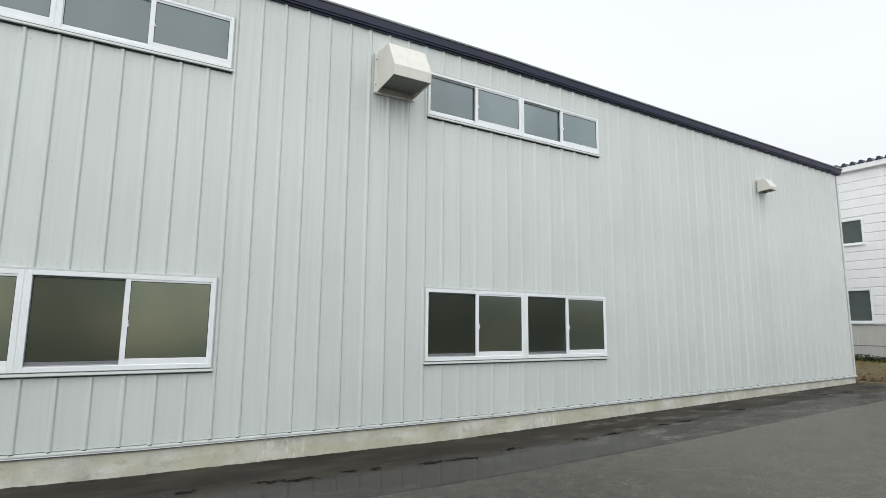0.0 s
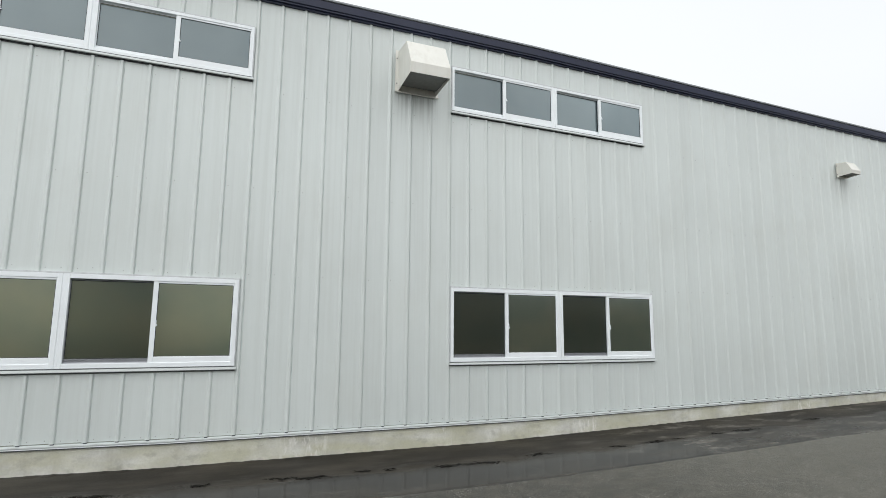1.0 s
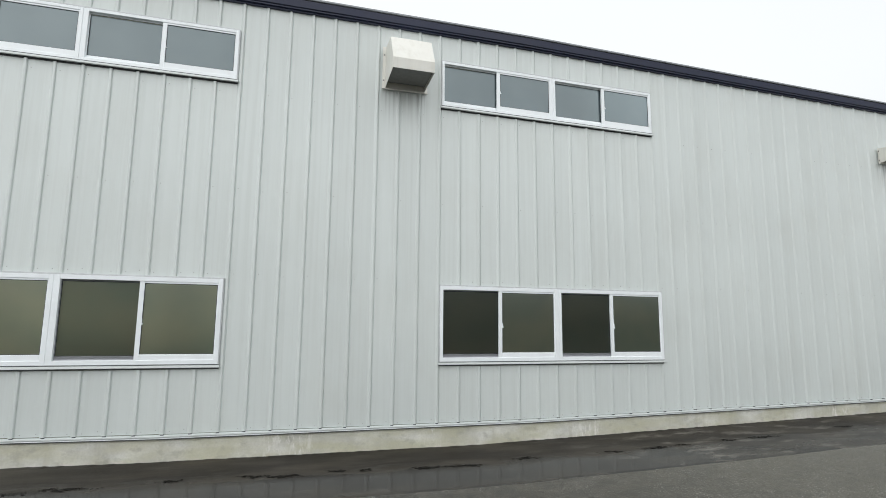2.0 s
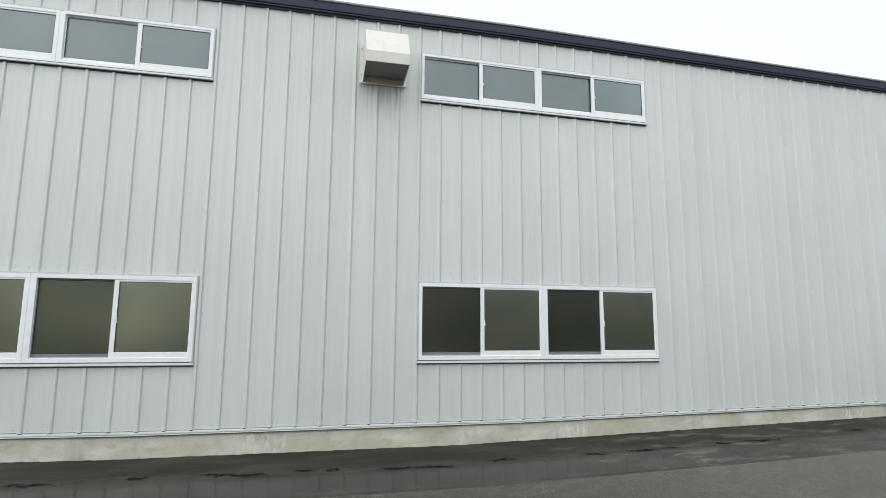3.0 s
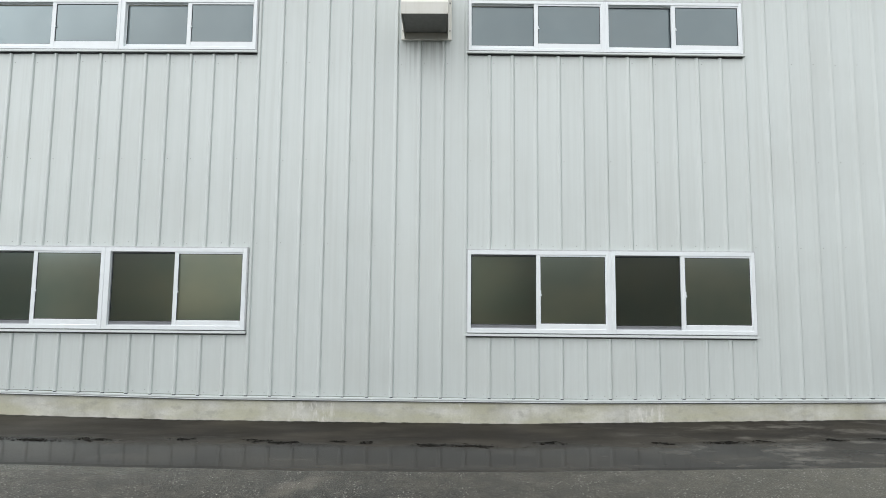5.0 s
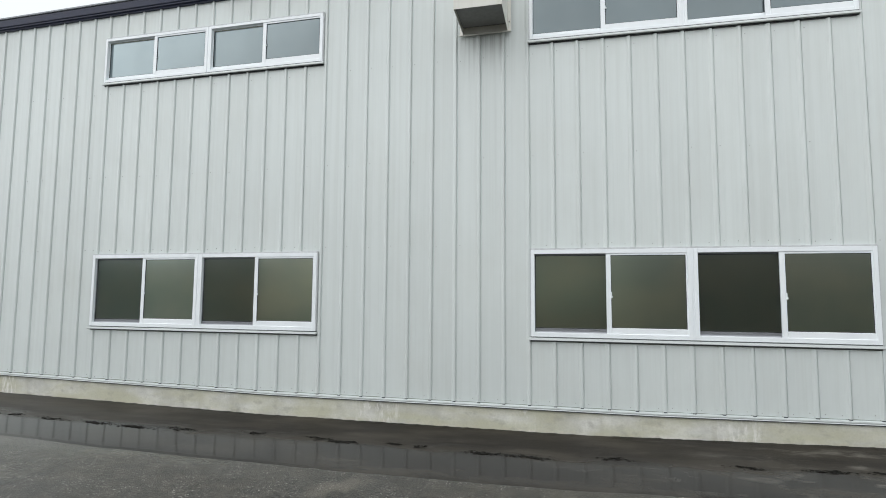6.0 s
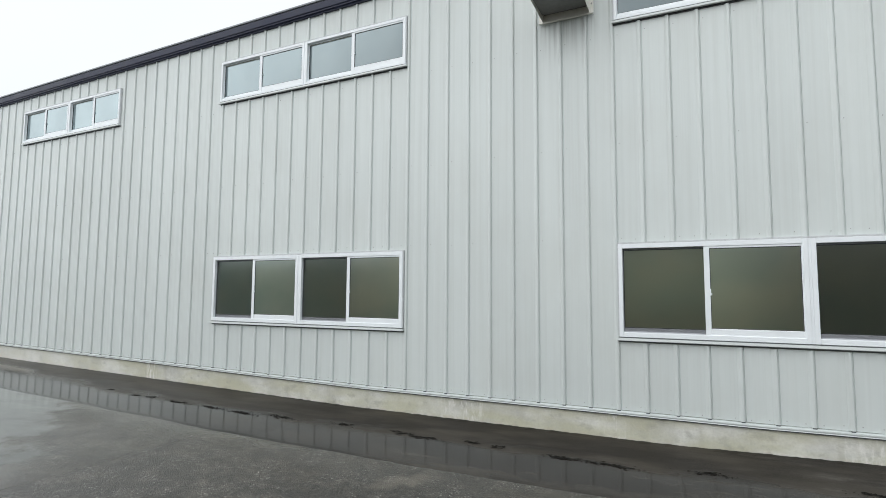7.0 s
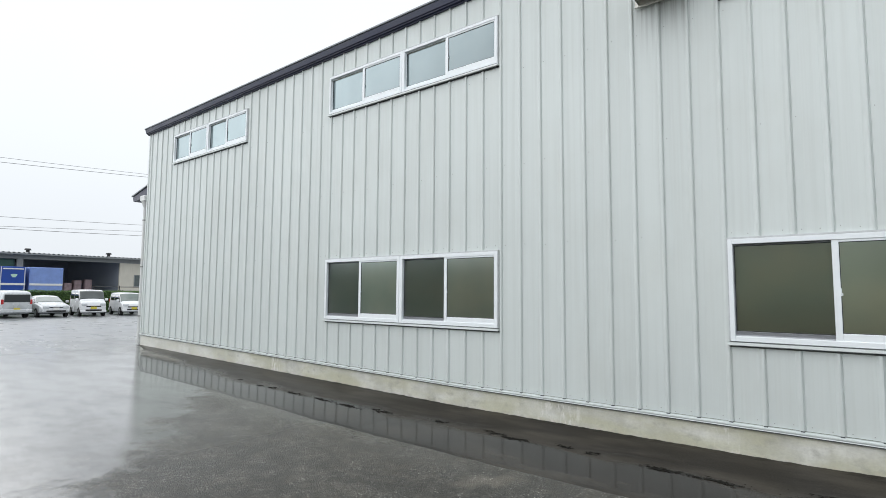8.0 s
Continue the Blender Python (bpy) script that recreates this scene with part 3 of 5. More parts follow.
def build_trims():
    # drip flashing on the plinth
    bm = sweep_x(bmesh.new(), ((YW + 0.01, PLINTH + 0.036), (YW - 0.036, PLINTH + 0.026), (YW - 0.037, PLINTH + 0.016), (YW - 0.031, PLINTH + 0.004), (YW - 0.036, PLINTH - 0.002), (YW - 0.033, PLINTH - 0.003), (YW - 0.028, PLINTH + 0.002), (YW + 0.01, PLINTH + 0.002)), X0 - 0.02, X1 + 0.02)
    flashing = tagged(part("trim", climb(bm), TRIM), "pale metal drip flashing along the plinth", "flashing", kind="structure")
    # thin dark strip right below the flashing
    bm = one_box(X0 - 0.015, X1 + 0.015, YW - 0.024, YW + 0.012, PLINTH - 0.014, PLINTH + 0.0015)
    part("seal", climb(bm), DARK_GREY, flashing, "thin dark strip under the flashing")
    for x in (X0, X1):
        bm = one_box(x - 0.03, x + 0.03, YW - 0.014, YW + 0.16, PLINTH + rise(x) + 0.038, EAVE - droop(x) - 0.006, 0.004)
        tagged(part("trim", bm, SIDING), "pale metal corner trim of the hall", "trim", kind="structure")


build_trims()


def build_eaves():
    """The dark stepped fascia that caps the wall, and the flat roof behind it."""
    roof = thing("roof", "charcoal metal roof edge over pale siding", "roof", kind="structure")
    x0, x1 = X0 - 0.08, X1 + 0.08
    z = EAVE
    prof = ((YW + 0.02, z - 0.004), (YW - 0.04, z - 0.004), (YW - 0.04, z + 0.016), (YW - 0.07, z + 0.016), (YW - 0.07, z + 0.034), (YW - 0.09, z + 0.040),
            (YW - 0.11, z + 0.128), (YW - 0.10, z + 0.133), (YW + 0.02, z + 0.133))
    part("fascia", sag(sweep_x(bmesh.new(), prof, x0, x1)), FASCIA, roof)
    lip = ((YW + 0.02, z + 0.136), (YW - 0.12, z + 0.136), (YW - 0.127, z + 0.141), (YW - 0.127, z + 0.160), (YW - 0.12, z + 0.166), (YW + 0.02, z + 0.166))
    part("capping", sag(sweep_x(bmesh.new(), lip, x0 - 0.01, x1 + 0.01)), FASCIA_LIP, roof, "grey metal lip along the roof edge")
    bm = bmesh.new()
    sweep_x(bm, ((YW + 0.03, z + 0.09), (13.8, z + 0.73), (DEEP + 0.3, z + 0.09), (DEEP + 0.3, z + 0.15), (13.8, z + 0.79), (YW + 0.03, z + 0.15)), x0, x1)
    part("roof_sheet", sag(bm), FASCIA, roof)


build_eaves()

# ---- windows ----


def frame_ring(bm, x0, x1, z0, z1, y0, y1, left, right, bottom, top):
    """Four bars round an opening, butted end to end."""
    box(bm, x0, x0 + left, y0, y1, z0, z1, 0.003)
    box(bm, x1 - right, x1, y0, y1, z0, z1, 0.003)
    box(bm, x0 + left, x1 - right, y0 + 0.001, y1, z0, z0 + bottom, 0.003)
    box(bm, x0 + left, x1 - right, y0 + 0.001, y1, z1 - top, z1, 0.003)


def sash(name, parent, x0, x1, z0, z1, y, left, right, bottom, top, mat, glass):
    bm = bmesh.new()
    frame_ring(bm, x0, x1, z0, z1, y, y + 0.028, left, right, bottom, top)
    s = part(name, bm, mat, parent)
    bm = bmesh.new()
    frame_ring(bm, x0 + left - 0.002, x1 - right + 0.002, z0 + bottom - 0.002, z1 - top + 0.002, y + 0.004, y + 0.0105, 0.008, 0.008, 0.008, 0.008)
    part("gasket", bm, BLACK_RUBBER, s)
    part("pane", one_box(x0 + left - 0.004, x1 - right + 0.004, y + 0.011, y + 0.017, z0 + bottom - 0.004, z1 - top + 0.004), glass, s, "frosted glass" if glass is GLASS else "bluish opal glass")
    return s


def build_window(i, x0, x1, z0, z1, tall):
    win = thing(f"window_{i}", "white aluminium sliding window with four frosted panes" if tall else "low white aluminium strip window with four frosted panes", "window", kind="structure")
    yf = YW - 0.038
    zs = z0 + 0.045
    mid = (x0 + x1) / 2
    bar, post = (0.05, 0.042) if tall else (0.038, 0.034)
    for a, b in ((x0, mid - 0.012), (mid + 0.012, x1)):
        bm = bmesh.new()
        frame_ring(bm, a, b, zs, z1, yf, yf + 0.10, post, post, bar, bar)
        part("window_frame", bm, ALU, win)
        c = (a + b) / 2
        lo, hi = zs + bar, z1 - bar
        sash("sash", win, a + post - 0.006, c + 0.024, lo - 0.004, hi + 0.004, yf + 0.044, 0.012, 0.044, 0.05 if tall else 0.052, 0.02 if tall else 0.016, ALU_SHADE if tall else ALU, GLASS if tall else OPAL)
        outer = sash("sash", win, c - 0.028, b - post + 0.012, lo - 0.02, hi + 0.012, yf + 0.008, 0.052, 0.026, 0.085 if tall else 0.088, 0.034, ALU, GLASS if tall else OPAL)
        if tall:
            part("insect_screen", one_box(a + post, c - 0.030, yf + 0.0385, yf + 0.0405, lo + 0.012, hi), MESH, win, "dark insect mesh")
        zc = (lo + hi) / 2 - 0.02
        u = 1.0 if tall else 0.55
        bm = one_box(c + 0.016, c + 0.030, yf + 0.000, yf + 0.01, zc - 0.035 * u, zc + 0.035 * u, 0.002)
        box(bm, c + 0.023, c + 0.040, yf + 0.002, yf + 0.009, zc - 0.03 * u, zc - 0.008 * u, 0.002)
        part("finger_pull", bm, ALU, outer)
    part("mullion", one_box(mid - 0.012, mid + 0.012, yf + 0.006, yf + 0.1, zs, z1, 0.002), ALU, win)
    prof = ((YW + 0.01, zs - 0.006), (yf - 0.010, zs - 0.012), (yf - 0.014, zs - 0.036), (yf - 0.009, zs - 0.041), (yf - 0.004, zs - 0.034), (YW + 0.01, zs - 0.032))
    # dark bars that draw the shade lines in the gaps at the sill
    bm = one_box(x0 - 0.01, x1 + 0.01, YW - 0.010, YW + 0.011, zs - (0.055 if tall else 0.052), zs - 0.033, 0.001)
    box(bm, x0 + 0.002, x1 - 0.002, yf + 0.004, YW + 0.005, zs - 0.0055, zs - 0.0005)
    part("sill_seal", bm, DARK_GREY if tall else BLACK_RUBBER, win, "dark strip for the shaded gap under the sill")
    part("window_sill", sweep_x(bmesh.new(), prof, x0 - 0.02, x1 + 0.02), TRIM, win, "pale grey metal sill flashing")
    bm = bmesh.new()
    box(bm, x0 - 0.012, x0 - 0.001, yf + 0.008, YW + 0.01, zs, z1 + 0.012, 0.001)
    box(bm, x1 + 0.001, x1 + 0.012, yf + 0.008, YW + 0.01, zs, z1 + 0.012, 0.001)
    box(bm, x0 - 0.001, x1 + 0.001, yf + 0.004, YW + 0.01, z1 + 0.001, z1 + 0.018, 0.001)
    part("window_flashing", bm, SEALANT, win)
    return win


for i, o in enumerate(OPENINGS, 1):
    win = build_window(i, *o, o[3] - o[2] > 0.9)
    if o is UPPER[2]:
        for ob in win.children_recursive:
            for v in ob.data.vertices:
                v.co.z -= lean(o, v.co.x)

# ---- ventilation hoods ----


def build_hood(x, z, s, label):
    """A back plate with a slanted hood whose mouth opens downwards. s: its height."""
    hood = thing("vent_hood", label, "vent hood", (x, YW - 0.028, z), "vent hoods")
    w, d = s * 0.52, s * 0.92
    bm = bmesh.new()
    box(bm, -w, w, -0.006, 0.0, 0.0, s, 0.002)
    box(bm, -w, w, -0.03, -0.006, -0.004, 0.006, 0.001)
    part("back_plate", bm, HOOD, hood)
    iw = w * 0.87
    prof = ((-0.007, s * 0.03), (-d, s * 0.08), (-d - 0.012, s * 0.31), (-d * 0.66, s * 0.93), (-0.007, s * 0.98))
    bm = bmesh.new()
    for side in (-1, 1):
        vs = [bm.verts.new((side * iw, y, zz)) for y, zz in prof]
        bm.faces.new(vs if side < 0 else vs[::-1])
    bm.verts.ensure_lookup_table()
    k = len(prof)
    for i in range(1, k - 1):
        bm.faces.new((bm.verts[i], bm.verts[k + i], bm.verts[k + i + 1], bm.verts[i + 1]))
    ob = part("hood_shell", bm, HOOD, hood)
    sol = ob.modifiers.new("thickness", "SOLIDIFY")
    sol.thickness = 0.006 * s / 0.6
    bev = ob.modifiers.new("bevel", "BEVEL")
    bev.width = 0.004
    part("duct_mouth", one_box(-iw + 0.02, iw - 0.02, -0.05, -0.012, s * 0.16, s * 0.8), SCREEN_STEEL, hood, "grey duct opening")
    part("mouth_guard", one_box(-iw + 0.012, iw - 0.012, -d + 0.012, -0.07, s * 0.125, s * 0.14), SCREEN_STEEL, hood, "grey guard closing the mouth")
    for side in (-1, 1):
        for h in (0.2, 0.8):
            part("bolt", cylinder(bmesh.new(), (side * w * 0.935, -0.006, s * h), (side * w * 0.935, -0.016, s * h), 0.009, seg=8), STEEL, hood)


build_hood(4.965, 4.76, 0.61, "large ivory metal vent hood on the siding")
build_hood(13.93, 4.57, 0.29, "small ivory metal vent hood on the siding")

# ---- downpipe and porch roof at the west end ----
PIPE = painted("white_pipe", (0.70, 0.71, 0.70), 0.4, 0.05)


def build_west_end():
    porch = thing("porch_roof", "charcoal metal lean-to roof with a deep overhang", "roof", kind="structure")
    bm = bmesh.new()
    pts = ((-9.20, 4.10), (-7.90, 4.38), (-7.90, 4.20), (-8.55, 4.03), (-9.15, 3.98))
    fr = [bm.verts.new((x, 6.74, z)) for x, z in pts]
    bk = [bm.verts.new((x, 12.0, z)) for x, z in pts]
    for i in range(5):
        bm.faces.new((fr[i], fr[(i + 1) % 5], bk[(i + 1) % 5], bk[i]))
    bm.faces.new(fr[::-1])
    bm.faces.new(bk)
    bmesh.ops.recalc_face_normals(bm, faces=bm.faces)
    part("roof_slab", bm, FASCIA, porch)
    bm = bmesh.new()
    for a, b in (((-9.23, 4.115), (-7.9, 4.40)),):
        vs = [bm.verts.new(v) for v in ((a[0], 6.71, a[1]), (b[0], 6.71, b[1]), (b[0], 6.71, b[1] + 0.03), (a[0], 6.71, a[1] + 0.03),
                                        (a[0], 6.80, a[1]), (b[0], 6.80, b[1]), (b[0], 6.80, b[1] + 0.03), (a[0], 6.80, a[1] + 0.03))]
        for q in ((0, 1, 2, 3), (7, 6, 5, 4), (0, 4, 5, 1), (1, 5, 6, 2), (2, 6, 7, 3), (3, 7, 4, 0)):
            bm.faces.new([vs[i] for i in q])
    part("rake_trim", bm, FASCIA_LIP, porch)
    pipe = thing("downpipe", "white plastic downpipe with a hopper at the corner", "downpipe", (-8.03, 6.60, 0))
    part("pipe", cylinder(bmesh.new(), (0, 0, 0.0), (0, 0, 3.74), 0.045, seg=16), PIPE, pipe, smooth=False)
    bm = bmesh.new()
    cylinder(bm, (0, 0, 3.70), (0, 0, 3.86), 0.05, 0.10, 12)
    box(bm, -0.13, 0.13, -0.09, 0.09, 3.86, 4.0, 0.01)
    part("hopper", bm, PIPE, pipe)
    for z in (0.9, 2.15, 3.35):
        bm = cylinder(bmesh.new(), (0, 0, z), (0, 0, z + 0.03), 0.053, seg=16)
        box(bm, 0.04, 0.20, -0.01, 0.01, z + 0.005, z + 0.025)
        part("bracket", bm, STEEL, pipe)


build_west_end()

# ---- wet litter along the edge of the puddle ----


def build_litter():
    rng = random.Random(5)
    bm = bmesh.new()
    spots = ((-1.65, 5.63, .06), (-0.97, 5.56, .08), (-0.69, 5.59, .12), (-0.1, 5.57, .24), (0.55, 5.57, .2), (1.05, 5.555, .28), (1.65, 5.64, .24), (2.55, 5.72, .1), (3.29, 5.70, .16), (3.61, 5.65, .22), (4.15, 5.70, .1),
             (4.44, 5.69, .07), (5.12, 5.62, .2), (5.52, 5.60, .26), (6.33, 5.72, .14), (7.45, 5.66, .12), (8.1, 5.66, .2), (8.5, 5.69, .12), (9.24, 5.71, .12), (9.82, 5.72, .26), (11.55, 5.88, .22), (14.75, 6.0, .3), (15.5, 5.92, .2))
    for x, y, r in spots:
        for _ in range(int(520 * r) + 16):
            a = rng.gauss(0, r * 0.62)
            px, py = x + a, y + rng.gauss(0, 0.022) - 0.03 * a + 0.012 * math.sin(a * 23 + x * 7)
            s = rng.uniform(0.15, 1.0) ** 2.5 * 0.024 * (1 - min(0.7, abs(a) / (1.9 * r)))
            t = rng.uniform(0, 6.3)
            z = gz(px) + 0.0075
            c = bm.verts.new((px, py, z + s * 0.08))
            ring = [bm.verts.new((px + s * (1.9 + rng.uniform(-.8, .8)) * math.cos(t + i * 1.05), py + s * (0.5 + rng.uniform(-.3, .3)) * math.sin(t + i * 1.05), z - 0.002)) for i in range(6)]
            for i in range(6):
                bm.faces.new((c, ring[i], ring[(i + 1) % 6]))
    bmesh.ops.recalc_face_normals(bm, faces=bm.faces)
    tagged(part("leaf_litter", bm, SLUDGE), "black wet leaf litter stranded along the puddle", "litter", kind="stuff")


build_litter()

# ---- white building past the east end ----
BOARD = painted("white_board_paint", (0.91, 0.915, 0.93), 0.45, 0.03, 0.0, 2.0, (0.6, 0.6, 0.6), 0.12)
PALE_CONCRETE = painted("pale_concrete", (0.56, 0.56, 0.53), 0.8, 0.08, 0.0, 1.2, (0.6, 0.58, 0.5), 0.4)
DARK_PANE = plain("dark_window_glass", (0.09, 0.11, 0.11), 0.12, 0.0, 0.1, 3)
EARTH = plain("damp_earth", (0.13, 0.11, 0.055), 0.9, 0.0, 0.4, 8)
KERB = plain("mossy_kerb", (0.20, 0.165, 0.10), 0.8, 0.0, 0.3, 12)
GRASS = leaf_material("dry_and_green_grass", (0.13, 0.16, 0.03), (0.50, 0.29, 0.08))


def build_white_building():
    XB, YA, YB = 23.0, 3.0, 16.0
    house = thing("white_building", "white building with horizontal board siding and folded roof", "building")
    wins = ((8.33, 9.10, 4.48, 5.23), (8.28, 9.05, 1.87, 2.86))
    bm = bmesh.new()
    ys = sorted({YA, YB, *(v for w in wins for v in w[:2])})
    for a, b in zip(ys, ys[1:]):
        z = 1.75
        for w in sorted((w for w in wins if w[0] < (a + b) / 2 < w[1]), key=lambda w: w[2]):
            box(bm, XB + 0.02, XB + 0.2, a, b, z, w[2])
            z = w[3]
        box(bm, XB + 0.02, XB + 0.2, a, b, z, 7.0)
    box(bm, XB + 0.2, XB + 9, YA, YA + 0.2, 0, 7.0)
    box(bm, XB + 0.2, XB + 9, YB - 0.2, YB, 0, 7.0)
    box(bm, XB + 8.8, XB + 9, YA + 0.2, YB - 0.2, 0, 7.0)
    part("wall", bm, BOARD, house)
    part("foundation", one_box(XB - 0.03, XB + 0.2, YA - 0.03, YB, 0.0, 1.72, 0.01), PALE_CONCRETE, house, "bare concrete base")
    part("drip_rail", one_box(XB - 0.05, XB + 0.02, YA, YB, 1.725, 1.76, 0.004), ALU_SHADE, house)
    part("concrete_joint", one_box(XB - 0.034, XB - 0.02, YA, YB, 1.05, 1.068), DARK_GREY, house)
    z = 1.762
    while z < 6.85:
        h = 0.30
        cuts = [(YA, YB)]
        for w in wins:
            if w[2] - 0.06 < z + h - 0.12 and w[3] + 0.06 > z + 0.12:
                cuts = [(YA, w[0] - 0.06), (w[1] + 0.06, YB)]
        for a, b in cuts:
            prof = ((XB + 0.02, z), (XB - 0.012, z + 0.003), (XB - 0.03, z + 0.018), (XB - 0.03, z + h - 0.022), (XB - 0.012, z + h - 0.003), (XB + 0.02, z + h - 0.002))
            bm = bmesh.new()
            f = [bm.verts.new((x, a, zz)) for x, zz in prof]
            g = [bm.verts.new((x, b, zz)) for x, zz in prof]
            for i in range(6):
                j = (i + 1) % 6
                bm.faces.new((f[i], f[j], g[j], g[i]))
            bm.faces.new(f)
            bm.faces.new(g[::-1])
            bmesh.ops.recalc_face_normals(bm, faces=bm.faces)
            part("siding_board", bm, BOARD, house)
        z += h
    for a, b, c, d in wins:
        bm = bmesh.new()
        for q in ((a - 0.06, a, c - 0.06, d + 0.06), (b, b + 0.06, c - 0.06, d + 0.06), (a, b, c - 0.06, c), (a, b, d, d + 0.06)):
            box(bm, XB - 0.05, XB + 0.06, *q, 0.004)
        win = part("window", bm, ALU, house, "small dark window in a white frame")
        part("pane", one_box(XB + 0.02, XB + 0.03, a - 0.002, b + 0.002, c - 0.002, d + 0.002), DARK_PANE, win)
        part("sill", one_box(XB - 0.09, XB - 0.0501, a - 0.08, b + 0.08, c - 0.1, c - 0.061, 0.004), ALU, win)
    part("eave_board", one_box(XB - 0.18, XB + 0.3, YA - 0.2, YB, 6.93, 7.10, 0.006), BOARD, house)
    y = YA
    while y < YB:
        bm = bmesh.new()
        pts = ((y, 7.105), (y + 0.07, 7.225), (y + 0.13, 7.225), (y + 0.2, 7.105))
        f = [bm.verts.new((XB - 0.2, yy, zz)) for yy, zz in pts]
        g = [bm.verts.new((XB + 9, yy, zz + 0.4)) for yy, zz in pts]
        for i in range(4):
            j = (i + 1) % 4
            bm.faces.new((f[i], f[j], g[j], g[i]))
        bm.faces.new(f)
        bm.faces.new(g[::-1])
        bmesh.ops.recalc_face_normals(bm, faces=bm.faces)
        part("roof_fold", bm, FASCIA, house)
        y += 0.25


def build_verge():
    bm = bmesh.new()
    xs = (19.35, 19.8, 20.8, 22.0, 23.0)
    zs = (0.20, 0.30, 0.42, 0.55, 0.62)
    rows = [[bm.verts.new((x, 2 + j * 0.7, z + 0.05 * noise.noise((x, j * 0.7, 3)))) for x, z in zip(xs, zs)] for j in range(21)]
    for a, b in zip(rows, rows[1:]):
        for k in range(4):
            bm.faces.new((a[k], a[k + 1], b[k + 1], b[k]))
    tagged(part("verge", bm, EARTH, smooth=True), "bank of damp earth under dry grass", "bank", kind="structure")
    rng = random.Random(3)
    bm = bmesh.new()
    for _ in range(14000):
        x, y = rng.uniform(19.38, 22.9), rng.uniform(4.5, 14)
        u = (x - 19.35) / 3.65
        z = 0.2 + 0.44 * u ** 0.8 - 0.03
        h, a = rng.uniform(0.03, 0.11) * (1.6 if rng.random() < 0.06 else 1.0), rng.uniform(0, 6.28)
        lean = rng.uniform(0.1, 0.9) * h
        dx, dy = math.cos(a), math.sin(a)
        w = rng.uniform(0.006, 0.014)
        v = [bm.verts.new(p) for p in ((x - dy * w, y + dx * w, z), (x + dy * w, y - dx * w, z), (x + dx * lean, y + dy * lean, z + h))]
        bm.faces.new(v)
    tagged(part("grass", bm, GRASS), "straw-coloured and green rough grass on the bank", "grass", kind="stuff")
    rng = random.Random(14)
    bm = bmesh.new()
    for _ in range(9000):
        y = rng.uniform(4.5, 14)
        c = Vector((22.5 + rng.gauss(0, 0.16), y, 0.60 + min(0.16, abs(rng.gauss(0, 0.075))) * (1.0 + 0.7 * noise.noise((y * 1.7, 2.0, 5.0)))))
        a, b, r = rng.uniform(0, 6.28), rng.uniform(-0.9, 0.9), rng.uniform(0.02, 0.045)
        u = Vector((math.cos(a) * math.cos(b), math.sin(a) * math.cos(b), math.sin(b))) * r
        w = u.cross(Vector((rng.uniform(-1, 1), rng.uniform(-1, 1), 1))).normalized() * r * 0.5
        bm.faces.new([bm.verts.new(c + q) for q in (-u, w, u, -w)])
    tagged(part("ground_cover", bm, leaf_material("dark_ground_cover", (0.016, 0.030, 0.010), (0.05, 0.075, 0.022))), "low dark green plants along the white building", "plants", kind="stuff")
    bm = bmesh.new()
    for _ in range(2600):
        x, y = 19.38 + abs(rng.gauss(0, 0.55)), rng.uniform(4.5, 14)
        z = 0.2 + 0.44 * (min(3.5, x - 19.35) / 3.65) ** 0.8 + rng.uniform(0.01, 0.06)
        a, r = rng.uniform(0, 6.28), rng.uniform(0.02, 0.04)
        bm.faces.new([bm.verts.new((x + r * k * math.cos(a + q), y + r * k * math.sin(a + q), z + rng.uniform(-0.012, 0.012))) for q, k in ((0, 1), (1.4, 0.6), (3.14, 1), (4.9, 0.6))])
    tagged(part("fallen_leaves", bm, leaf_material("rusty_leaf", (0.09, 0.035, 0.014), (0.20, 0.085, 0.03))), "rust-brown fallen leaves behind the kerb", "leaves", kind="stuff")
    for j in range(18):
        y = 2 + j * 0.75
        kerb = part("kerbstone", one_box(19.2, 19.35, y + 0.004, y + 0.746, gz(19) - 0.08, 0.2, 0.012), KERB)
        tagged(kerb, "brown mossy concrete kerbstone beside the grass bank", "kerb", "kerb row")


build_white_building()
build_verge()

# ---- car park, hedge and warehouse beyond the west end ----
WHITE_PAINT = painted("white_car_paint", (0.80, 0.81, 0.82), 0.22, 0.02, 0.0, 2.0, (0.7, 0.7, 0.7), 0.05)
SILVER_PAINT = painted("silver_car_paint", (0.60, 0.62, 0.63), 0.25, 0.03, 0.2, 2.0, (0.7, 0.7, 0.7), 0.05)
CAR_GLASS = plain("car_glass", (0.022, 0.027, 0.03), 0.08, 0.0, 0.1, 2)
CAR_GLASS.node_tree.nodes["Principled BSDF"].inputs["Coat Weight"].default_value = 1.0
CAR_GLASS.node_tree.nodes["Principled BSDF"].inputs["Coat IOR"].default_value = 1.3
WINDSCREEN = plain("windscreen_glass", (0.11, 0.14, 0.125), 0.08, 0.0, 0.25, 1.2)
WINDSCREEN.node_tree.nodes["Principled BSDF"].inputs["Coat Weight"].default_value = 1.0
WINDSCREEN.node_tree.nodes["Principled BSDF"].inputs["Coat IOR"].default_value = 1.7
DUSKY_SCREEN = plain("dusky_windscreen_glass", (0.05, 0.06, 0.058), 0.08, 0.0, 0.3, 1.2)
DUSKY_SCREEN.node_tree.nodes["Principled BSDF"].inputs["Coat Weight"].default_value = 1.0
TYRE = plain("tyre_rubber", (0.018, 0.018, 0.018), 0.8)
RIM = plain("alloy_rim", (0.45, 0.46, 0.47), 0.3, 0.6)
